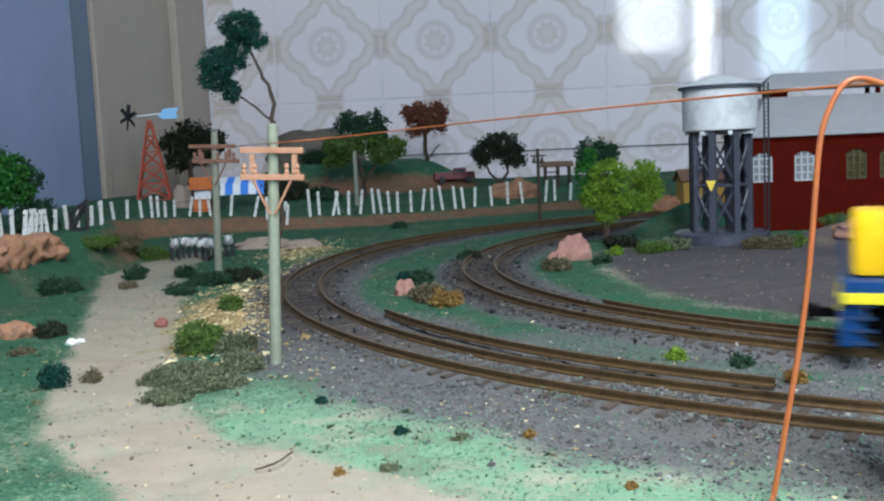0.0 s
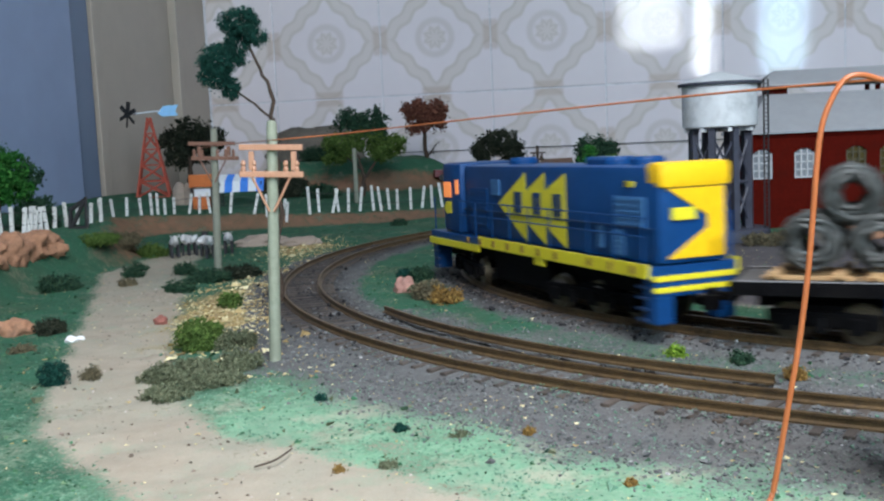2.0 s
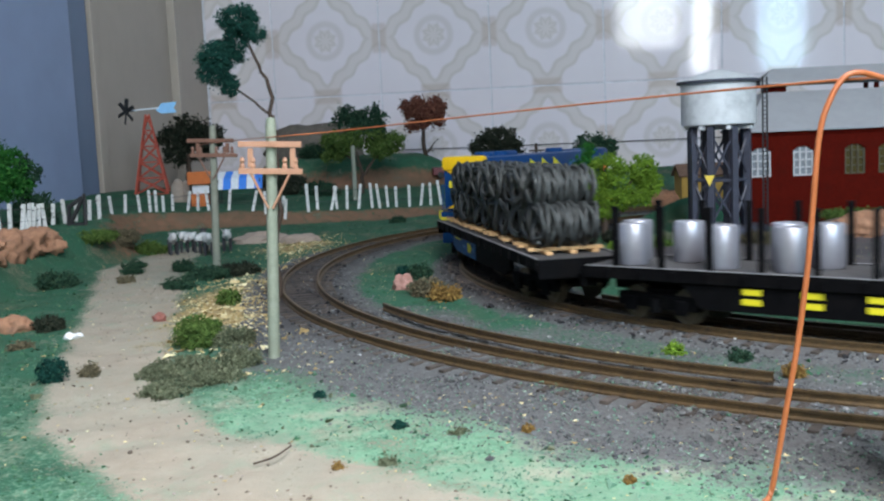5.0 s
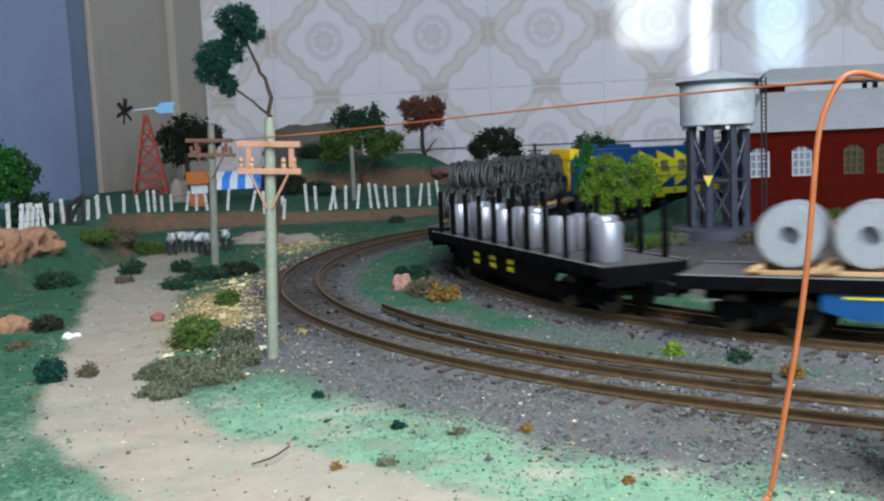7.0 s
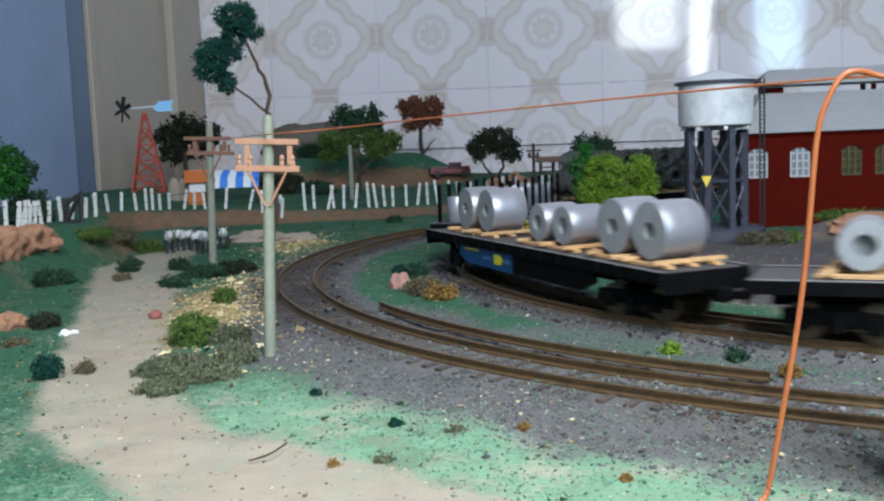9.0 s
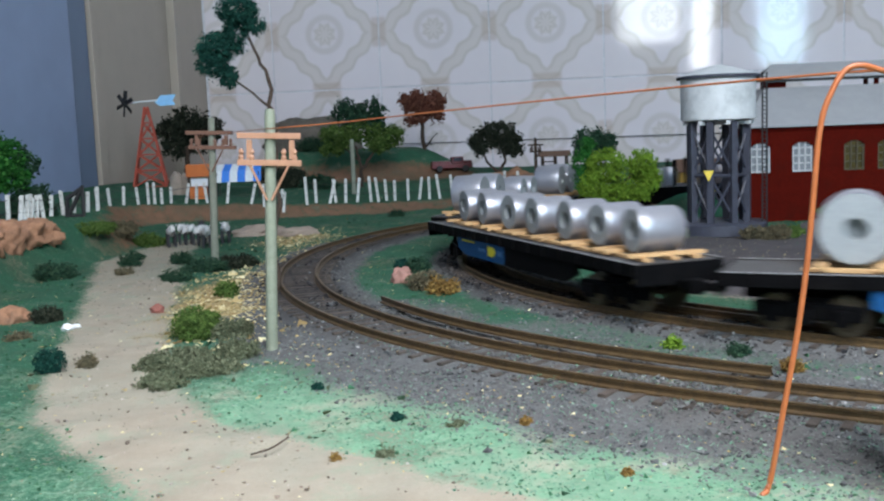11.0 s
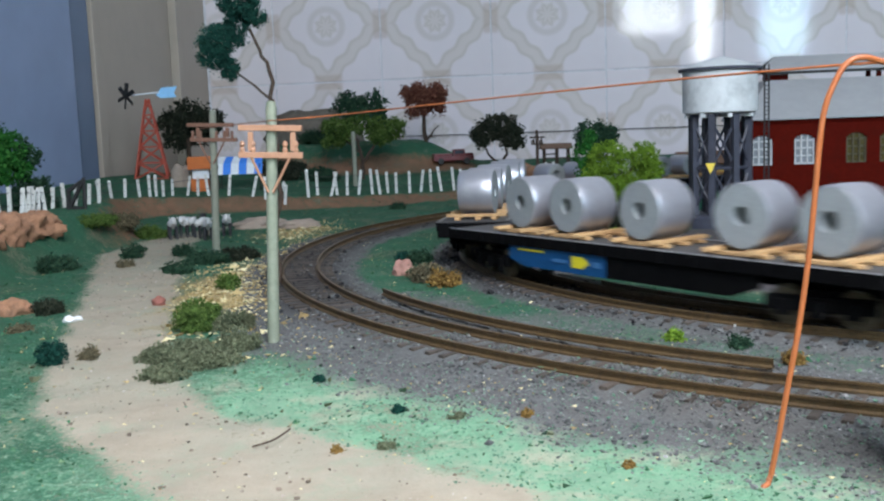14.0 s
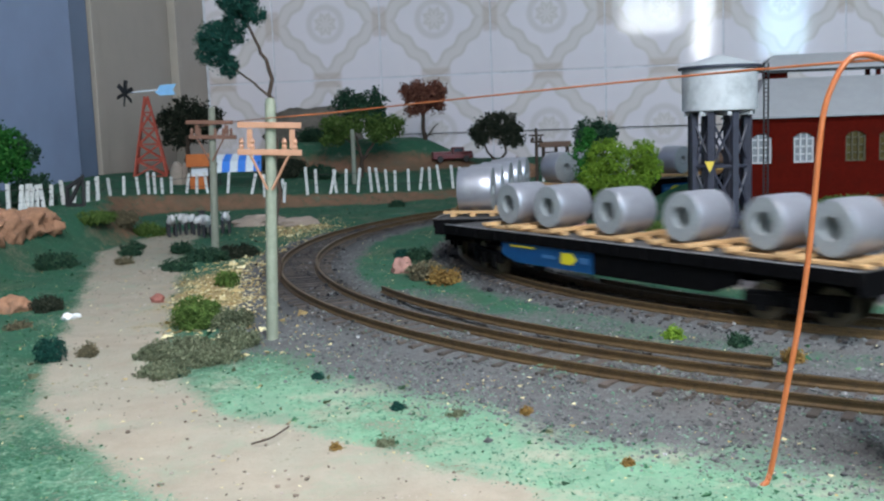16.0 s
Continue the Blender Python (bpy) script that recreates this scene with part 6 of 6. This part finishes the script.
def build_loco():
    ob = thing("locomotive", "deep blue diesel locomotive with yellow stripes and arrows", "locomotive")
    B = MAT["loco_blue"]
    bm = bmesh.new()
    box(bm, -0.097, -0.0160, 0.0168, 0.097, 0.0160, 0.0205, 0.0004)
    part("walkway", bm, B, ob)
    bm = bmesh.new()
    box(bm, -0.094, -0.0128, 0.0207, 0.058, 0.0128, 0.0490, 0.0022)
    smooth(part("long_hood", bm, B, ob), 35)
    bm = bmesh.new()
    box(bm, 0.0582, -0.0148, 0.0207, 0.0820, 0.0148, 0.0500, 0.0026)
    smooth(part("cab", bm, B, ob), 35)
    bm = bmesh.new()
    box(bm, 0.0822, -0.0095, 0.0207, 0.0945, 0.0095, 0.0375, 0.0020)
    smooth(part("nose", bm, MAT["loco_yellow"], ob, "warm yellow low nose"), 35)
    for s in (-1, 1):
        # stripes along the sill, lower under the cab
        for x0, x1, z0, z1 in ((0.0330, 0.0972, 0.0148, 0.0176), (-0.0972, 0.0328, 0.0172, 0.0212)):
            bm = bmesh.new()
            box(bm, x0, s * 0.0165 - 0.0004, z0, x1, s * 0.0165 + 0.0004, z1)
            part("sill_stripe", bm, MAT["loco_lime"], ob, "lemon yellow sill stripe")
        for k in range(10):
            bm = bmesh.new()
            x = -0.088 + k * 0.0148
            box(bm, x - 0.0012, s * 0.0170 - 0.0002, 0.0180, x + 0.0012, s * 0.0170 + 0.0002, 0.0204)
            part("stripe_notch", bm, MAT["leaf_ochre"], ob, "dull patch on the yellow stripe")
        bm = bmesh.new()
        box(bm, -0.032, s * 0.0160 - 0.0006, 0.0145, -0.024, s * 0.0160 + 0.0006, 0.0171)
        part("step_bracket", bm, MAT["loco_lime"], ob)
        # three arrows with dark bars in place of letters
        for k in range(3):
            tip, base = 0.0182 - 0.0150 * k, -0.0100 - 0.0180 * k
            bm = bmesh.new()
            plate(bm, [(tip, 0.0345), (base, 0.0465), (base, 0.0352), (base - 0.0002, 0.0345), (base, 0.0325), (base, 0.0215)], 0.0129 + 0.00012 * k, s, 0.0002)
            part("arrow", bm, MAT["loco_lime"], ob, "lemon yellow arrow mark")
            bm = bmesh.new()
            for j in (-1, 0, 1):
                box(bm, base + 0.0068 + j * 0.0026 - 0.0008, s * 0.0133 - 0.0004, 0.0318, base + 0.0068 + j * 0.0026 + 0.0008, s * 0.0133 + 0.0004, 0.0395)
            part("dark_bars", bm, MAT["ink"], ob, "dark blue bars on the arrow")
        bm = bmesh.new()
        box(bm, -0.094, s * 0.0131 - 0.0001, 0.0308, 0.057, s * 0.0131 + 0.0006, 0.0313)
        part("hood_seam", bm, MAT["ink"], ob)
        for x0, x1, z0, z1, mat, lab in ((-0.090, -0.070, 0.0310, 0.0400, "loco_pale", "pale grille"), (-0.076, -0.068, 0.0222, 0.0300, "loco_pale", "pale grille"), (-0.062, -0.058, 0.0235, 0.0305, "loco_pale", "pale grille"), (0.016, 0.025, 0.0375, 0.0435, "loco_pale", "pale grille"), (-0.083, -0.078, 0.0430, 0.0445, "loco_lime", "yellow plate"), (0.030, 0.050, 0.0240, 0.0400, "loco_blue", "")):
            bm = bmesh.new()
            box(bm, x0, s * 0.0129 - 0.0001, z0, x1, s * 0.0129 + 0.0004, z1, 0.0001)
            panel = part("side_panel", bm, MAT[mat], ob, lab)
            for j in range(5):
                zz = z0 + (z1 - z0) * (j + 0.5) / 5
                bm = bmesh.new()
                box(bm, x0 + 0.0004, s * 0.0134 - 0.0001, zz - 0.0003, x1 - 0.0004, s * 0.0134 + 0.0002, zz + 0.0003)
                part("slat", bm, MAT[mat], panel)
        bm = bmesh.new()
        box(bm, 0.0700, s * 0.0149 - 0.0001, 0.0355, 0.0790, s * 0.0149 + 0.0003, 0.0420)
        part("cab_window", bm, MAT["glow_window"], ob, "orange cab window with an added glow")
        bm = bmesh.new()
        box(bm, 0.0605, s * 0.0149 - 0.0001, 0.0370, 0.0640, s * 0.0149 + 0.0003, 0.0430)
        part("cab_window", bm, MAT["glow_window"], ob, "small orange cab window")
        bm = bmesh.new()
        plate(bm, [(0.0790, 0.0310), (0.0760, 0.0338), (0.0700, 0.0338), (0.0700, 0.0290), (0.0760, 0.0285)], 0.0149, s)
        part("cab_badge", bm, MAT["loco_lime"], ob, "yellow badge under the cab window")
        for z in (0.0290, 0.0345):
            bm = bmesh.new()
            rod(bm, (-0.095, s * 0.0163, z), (0.057, s * 0.0163, z), 0.00028, seg=6)
            part("handrail", bm, B, ob)
        for k in range(9):
            bm = bmesh.new()
            rod(bm, (-0.094 + k * 0.0187, s * 0.0163, 0.0205), (-0.094 + k * 0.0187, s * 0.0163, 0.0347), 0.00028, seg=6)
            part("stanchion", bm, B, ob)
    # end face of the long hood
    bm = bmesh.new()
    box(bm, -0.0955, -0.0129, 0.0425, -0.0860, 0.0129, 0.0500, 0.0020)
    smooth(part("end_roof", bm, MAT["loco_yellow"], ob, "warm yellow hood end"), 35)
    for y0, y1, z0, z1 in ((-0.0105, 0.0005, 0.0225, 0.0275), (-0.0105, -0.0045, 0.0225, 0.0425)):
        bm = bmesh.new()
        box(bm, -0.0948, y0, z0, -0.0938, y1, z1)
        part("end_panel", bm, MAT["loco_yellow"], ob)
    for pts in (((0.010, 0.0425), (-0.0045, 0.0425), (-0.0045, 0.0345)), ((0.010, 0.0225), (-0.0045, 0.0310), (-0.0045, 0.0225))):
        bm = bmesh.new()
        vs = [bm.verts.new((-0.0942, y, z)) for y, z in pts]
        bm.faces.new(vs)
        geo = bmesh.ops.extrude_face_region(bm, geom=bm.faces[:])["geom"]
        bmesh.ops.translate(bm, vec=(-0.0004, 0, 0), verts=[g for g in geo if isinstance(g, bmesh.types.BMVert)])
        bmesh.ops.recalc_face_normals(bm, faces=bm.faces[:])
        part("end_chevron", bm, MAT["loco_yellow"], ob)
    bm = bmesh.new()
    box(bm, -0.0950, 0.0, 0.0335, -0.0940, 0.0085, 0.0370)
    part("end_badge", bm, MAT["loco_lime"], ob)
    for s in (-1, 1):
        bm = bmesh.new()
        box(bm, s * 0.0945 - 0.0035, -0.0150, 0.0112, s * 0.0945 + 0.0035, 0.0150, 0.0167, 0.0006)
        for q in (-1, 1):
            box(bm, s * 0.0945 - 0.0035, q * 0.0115 - 0.0035, 0.0028, s * 0.0945 + 0.0034, q * 0.0115 + 0.0034, 0.0114, 0.0005)
        part("pilot", bm, B, ob)
        for z in (0.0135, 0.0170):
            bm = bmesh.new()
            box(bm, s * 0.0982 - 0.0002, -0.0152, z - 0.0008, s * 0.0982 + 0.0003, 0.0152, z + 0.0008)
            part("pilot_stripe", bm, MAT["loco_lime"], ob)
        for k in range(4):
            for q in (-1, 1):
                bm = bmesh.new()
                box(bm, s * 0.0915 - 0.0030, q * 0.0152 - 0.0008, 0.0036 + k * 0.0034, s * 0.0915 + 0.0030, q * 0.0152 + 0.0008, 0.0044 + k * 0.0034)
                part("step", bm, MAT["ink"], ob)
        for q in (-1, 1):
            bm = bmesh.new()
            rod(bm, (s * 0.0972, q * 0.0135, 0.0205), (s * 0.0972, q * 0.0135, 0.0350), 0.0003, seg=6)
            part("handrail", bm, B, ob)
        bm = bmesh.new()
        coupler(bm, s * 0.0985, s)
        part("coupler", bm, MAT["frame_black"], ob)
    bm = bmesh.new()
    box(bm, -0.030, -0.0125, 0.0040, 0.026, 0.0125, 0.0165, 0.0015)
    part("fuel_tank", bm, MAT["frame_black"], ob)
    bm = bmesh.new()
    box(bm, -0.090, -0.0080, 0.0100, 0.090, 0.0080, 0.0166)
    part("underframe", bm, MAT["frame_black"], ob)
    for x in (-0.07, -0.05, 0.02):
        bm = bmesh.new()
        lathe(bm, [(0.0001, 0.0515), (0.0052, 0.0515), (0.0060, 0.0505), (0.0060, 0.0488)], 20, pose(x, 0, 0))
        part("roof_fan", bm, B, ob)
    # the long hood reaches further back than the cab end reaches forward
    for o in ob.children_recursive:
        for w in o.data.vertices:
            if w.co.x < -0.05:
                w.co.x -= 0.012
                if o.name.startswith(("long_hood", "end_")):
                    w.co.x -= 0.004
            w.co.x = -0.0978 + (w.co.x + 0.109) * 0.899
            if w.co.z > 0.0170:
                w.co.z = 0.0170 + (w.co.z - 0.0170) * 1.07
    bogies = [bogie(ob, 3, 0.0205, 0.0058) for _ in (1, -1)]
    VEHICLES.append((ob, bogies, 0.054, 0.100))
    return ob


def build_wagon(length, back, stakes=False):
    ob = thing("flat_wagon", "black flat wagon with stakes along both sides" if stakes else "black flat wagon with a blue sill panel", "wagon", group="train wagons")
    h = length / 2
    bm = bmesh.new()
    box(bm, -h, -0.0158, 0.0140, h, 0.0158, 0.0163, 0.0004)
    part("deck", bm, MAT["deck"], ob)
    for s in (-1, 1):
        bm = bmesh.new()
        box(bm, -h + 0.0005, s * 0.0161 - 0.0004, 0.0126, h - 0.0005, s * 0.0161 + 0.0004, 0.0166, 0.0001)
        part("side_rail", bm, MAT["frame_black"], ob)
        bm = bmesh.new()
        box(bm, -h + 0.001, s * 0.0159 - 0.0005, 0.0166, h - 0.001, s * 0.0159 + 0.0005, 0.0168)
        part("deck_edge", bm, MAT["deck_edge"], ob, "thin pale line along the deck edge")
        a, b = h - 0.0415, h - 0.0959
        segs = [("sill", MAT["frame_black"], [(a + 0.008, 0.0139), (a, 0.0046), (-a, 0.0046), (-a - 0.008, 0.0139)], "")] if stakes else [
            ("sill_panel", MAT["wagon_blue"], [(a, 0.0139), (a, 0.0075), (a - 0.009, 0.0050), (b, 0.0048), (b, 0.0139)], "mid blue painted sill panel"), ("sill", MAT["frame_black"], [(b - 0.0001, 0.0139), (b - 0.0001, 0.0048), (-a + 0.010, 0.0050), (-a, 0.0085), (-a, 0.0139)], "")]
        for nm, mat, pts, lab in segs:
            bm = bmesh.new()
            plate(bm, pts, 0.0140, s, 0.0016)
            part(nm, bm, mat, ob, lab)
        if not stakes:
            for x0, x1, z0, z1, mat in ((a - 0.006, a - 0.021, 0.0110, 0.0117, "loco_lime"), (a - 0.026, a - 0.034, 0.0082, 0.0094, "loco_pale"), (a - 0.0475, a - 0.052, 0.0080, 0.0100, "loco_pale")):
                bm = bmesh.new()
                plate(bm, [(x0, z0), (x0, z1), (x1, z1), (x1, z0)], 0.0157, s, 0.0002)
                part("marking_bar", bm, MAT[mat], ob, "plain painted bar in place of lettering")
            bm = bmesh.new()
            plate(bm, [(a - 0.037, 0.0070), (a - 0.037, 0.0112), (a - 0.043, 0.0112), (a - 0.046, 0.0091), (a - 0.043, 0.0070)], 0.0157, s, 0.0002)
            part("marking_arrow", bm, MAT["loco_lime"], ob, "lemon yellow arrow mark")
        else:
            for x in (0.030, 0.012, -0.006):
                for z in (0.0070, 0.0100):
                    bm = bmesh.new()
                    plate(bm, [(x, z), (x, z + 0.0018), (x - 0.006, z + 0.0018), (x - 0.006, z)], 0.0157, s, 0.0002)
                    part("marking_bar", bm, MAT["loco_lime"], ob, "lemon yellow bar in place of lettering")
            for k in range(10):
                bm = bmesh.new()
                x = -h + 0.012 + k * (length - 0.024) / 9
                box(bm, x - 0.0009, s * 0.0150 - 0.0009, 0.0130, x + 0.0009, s * 0.0150 + 0.0009, 0.0360, 0.0002)
                part("stake", bm, MAT["frame_black"], ob)
        for k in range(14):
            bm = bmesh.new()
            x = -h + 0.010 + k * (length - 0.02) / 13
            box(bm, x - 0.0007, s * 0.0168 - 0.0005, 0.0128, x + 0.0007, s * 0.0168 + 0.0005, 0.0158)
            part("stake_pocket", bm, MAT["frame_black"], ob)
        bm = bmesh.new()
        box(bm, s * h - 0.0006, -0.0158, 0.0095, s * h + 0.0006, 0.0158, 0.0164, 0.0003)
        part("headstock", bm, MAT["frame_black"], ob)
        bm = bmesh.new()
        coupler(bm, s * h, s)
        part("coupler", bm, MAT["frame_black"], ob)
    bm = bmesh.new()
    box(bm, -h + 0.006, -0.0050, 0.0080, h - 0.006, 0.0050, 0.0139)
    part("centre_sill", bm, MAT["frame_black"], ob)
    # the deck rides above the bogies
    for o in ob.children:
        for w in o.data.vertices:
            w.co.z += 0.0014
    bx = h - 0.0263
    bogies = [bogie(ob, 2, 0.0200, 0.0055) for _ in (1, -1)]
    VEHICLES.append((ob, bogies, bx, back + h))
    return ob


def turned(name, pieces, mat, seg=40):
    """A mesh turned round the y axis."""
    bm = bmesh.new()
    for prof in pieces:
        lathe(bm, prof, seg, pose(0, 0, 0, 90, 0, 0))
    bmesh.ops.remove_doubles(bm, verts=bm.verts[:], dist=0.00001)
    bmesh.ops.recalc_face_normals(bm, faces=bm.faces[:])
    me = bpy.data.meshes.new(name)
    bm.to_mesh(me)
    bm.free()
    me.materials.append(mat)
    for p in me.polygons:
        p.use_smooth = True
    me.set_sharp_from_angle(angle=radians(40))
    return me


def coil_meshes(r, bore, width):
    w = width / 2
    rings = [bore + (r - 0.0004 - bore) * k / 7 for k in range(8)]
    end = [(a, w - (0.00012 if k % 2 else 0)) for k, a in enumerate(rings)]
    return dict(barrel=turned("barrel", [[(r - 0.0004, -w), (r - 0.0001, -w + 0.0005), (r, -w * 0.4), (r + 0.0001, w * 0.2), (r - 0.0001, w - 0.0005), (r - 0.0004, w)]], MAT["coil"]),
                bore=turned("bore", [[(bore, w), (bore - 0.0002, w * 0.45), (0.0001, w * 0.42)], [(bore, -w), (bore - 0.0002, -w * 0.45), (0.0001, -w * 0.42)]], MAT["coil_end"], 28),
                front=turned("wound_end", [end], MAT["coil_end"]), back=turned("wound_end", [[(a, -z) for a, z in end]], MAT["coil_end"]))


DECK = 0.0178
COIL = {r: coil_meshes(r, r * (0.30 if r > 0.009 else 0.44), 0.0162) for r in (0.0104, 0.0102, 0.0096, 0.0083, 0.0075)}
load_rng = random.Random(8)


def strips_under(k, x, n=3):
    ob = thing("timber_cradle", "raw pine strips laid crosswise on the wagon deck", "timber", group="timber cradles")
    for j in range(n):
        bm = bmesh.new()
        y = -0.009 + 0.009 * j + load_rng.uniform(-0.001, 0.001)
        box(bm, -0.0125, y - 0.0013, 0, 0.0125, y + 0.0013, 0.0011, 0.0001, m=Matrix.Rotation(load_rng.uniform(-0.06, 0.06), 4, "Z"))
        part("strip", bm, MAT["dunnage"], ob)
    for u in (-0.0085, 0.0085):
        bm = bmesh.new()
        box(bm, u - 0.0013, -0.0140, 0.0012, u + 0.0013, 0.0140, 0.0024, 0.0001, m=Matrix.Rotation(load_rng.uniform(-0.09, 0.09), 4, "Z"))
        part("chock", bm, MAT["dunnage"], ob)
    LOADS.append((ob, k, pose(x, 0, DECK + 0.0001)))


def steel_coil(k, x, r, label="bright silver steel coil lying on pine strips"):
    ob = thing("steel_coil", label, "steel coil", group="steel coils")
    for nm, me in (("barrel", COIL[r]["barrel"]), ("bore", COIL[r]["bore"]), ("wound_end", COIL[r]["front"]), ("wound_end", COIL[r]["back"])):
        new(nm, me).parent = ob
    LOADS.append((ob, k, pose(x, load_rng.uniform(-0.0008, 0.0008), DECK + 0.0018 + r, 0, 0, load_rng.uniform(-5, 5))))
    strips_under(k, x)


build_loco()
# wagons: length, distance of the middle behind the train's front
for n, (length, middle) in enumerate(((0.2022, 0.3092), (0.1694, 0.5052), (0.2022, 0.7074), (0.2022, 0.9229), (0.2022, 1.1398), (0.2022, 1.3549), (0.2022, 1.5696))):
    build_wagon(length, middle - length / 2, n == 1)

# wagon 1: dark rod coils in two layers
bm = bmesh.new()
rr, hole, wid = 0.0084, 0.0034, 0.0220
turns, per = 45, 20
line = []
for i in range(turns * per + 1):
    u = i / (turns * per)
    lay = abs(((u * 3) % 2) - 1)
    ang = 2 * math.pi * i / per
    rad = (rr - 0.0012, (rr + hole) / 2, hole + 0.0012)[min(int(u * 3), 2)] - 0.0007 * math.sin(1.35 * ang + 1.3 * int(u * turns)) - 0.0004 * math.sin(5.3 * ang)
    line.append(Vector((rad * math.cos(ang), -wid / 2 + wid * lay + 0.0009 * math.sin(1.7 * ang), rad * math.sin(ang))))
tube(bm, line, 0.0008, 5)
rod_me = bpy.data.meshes.new("wire_rod_coil")
bm.to_mesh(rod_me)
bm.free()
rod_me.materials.append(MAT["rod_coil"])
for p in rod_me.polygons:
    p.use_smooth = True
for layer, count in ((0, 10), (1, 9)):
    for i in range(count):
        ob = tagged(new("wire_rod_coil", rod_me), "dark grey coil of wire rod stacked on a wagon", "wire coil", "wire rod coils")
        LOADS.append((ob, 1, pose(0.0795 - i * 0.0182 - layer * 0.0100, load_rng.uniform(-0.0012, 0.0012), DECK + 0.0024 + rr + layer * 0.0132, 0, load_rng.uniform(0, 360), load_rng.uniform(-5, 5))))
for x in (0.080, 0.054, 0.028, 0.002, -0.024, -0.050, -0.076):
    strips_under(1, x)

# wagon 2: small upright coils between the stakes
bm = bmesh.new()
lathe(bm, [(0.0018, 0.0002), (0.0046, 0.0), (0.0050, 0.0006), (0.0050, 0.0128), (0.0046, 0.0134), (0.0018, 0.0132), (0.0018, 0.0002)], 28)
up_me = bpy.data.meshes.new("upright_coil")
bm.to_mesh(up_me)
bm.free()
up_me.materials.append(MAT["coil"])
for p in up_me.polygons:
    p.use_smooth = True
up_me.set_sharp_from_angle(angle=radians(40))
for y, row in ((0.0060, (0.0711, 0.0403, 0.0187, -0.0126, -0.0354, -0.0706)), (-0.0060, (0.0760, 0.0570, 0.0241, 0.0120, -0.0316, -0.0468))):
    for x in row:
        ob = tagged(new("upright_coil", up_me), "small bright silver coil standing upright", "steel coil", "upright coils")
        LOADS.append((ob, 2, pose(x, y, DECK, 0, 0, load_rng.uniform(0, 360))))

for k, spots in ((3, ((0.0693, 0.0096), (0.0478, 0.0096), (-0.0044, 0.0075), (-0.0236, 0.0075), (-0.0602, 0.0096), (-0.0825, 0.0096))),
                 (4, ((0.0700, 0.0075), (0.0470, 0.0075), (0.0184, 0.0075), (-0.0080, 0.0075), (-0.0350, 0.0075), (-0.0600, 0.0075), (-0.0850, 0.0075))),
                 (5, ((0.0648, 0.0104), (0.0356, 0.0104), (-0.0149, 0.0104), (-0.0531, 0.0104), (-0.0776, 0.0104))),
                 (6, ((0.0619, 0.0102), (0.0331, 0.0102), (-0.0048, 0.0102), (-0.0463, 0.0104), (-0.0775, 0.0104))),
                 (7, ((0.0654, 0.0083), (0.0407, 0.0083), (0.0054, 0.0083), (-0.0298, 0.0083), (-0.0626, 0.0083), (-0.0867, 0.0083)))):
    for d, r in spots:
        steel_coil(k, d, r)


def motions():
    times = [i * 0.25 for i in range(65)]
    poses = [[vehicle_pose(k, t) for t in times] for k in range(len(VEHICLES))]
    for k, (ob, bogies, bx, behind) in enumerate(VEHICLES):
        walk(ob, list(zip(times, poses[k])))
        for sign, b in zip((1, -1), bogies):
            walk(b, [(t, bogie_pose(k, sign, t)) for t in times])
    for ob, k, m in LOADS:
        walk(ob, [(t, p @ m) for t, p in zip(times, poses[k])])


motions()
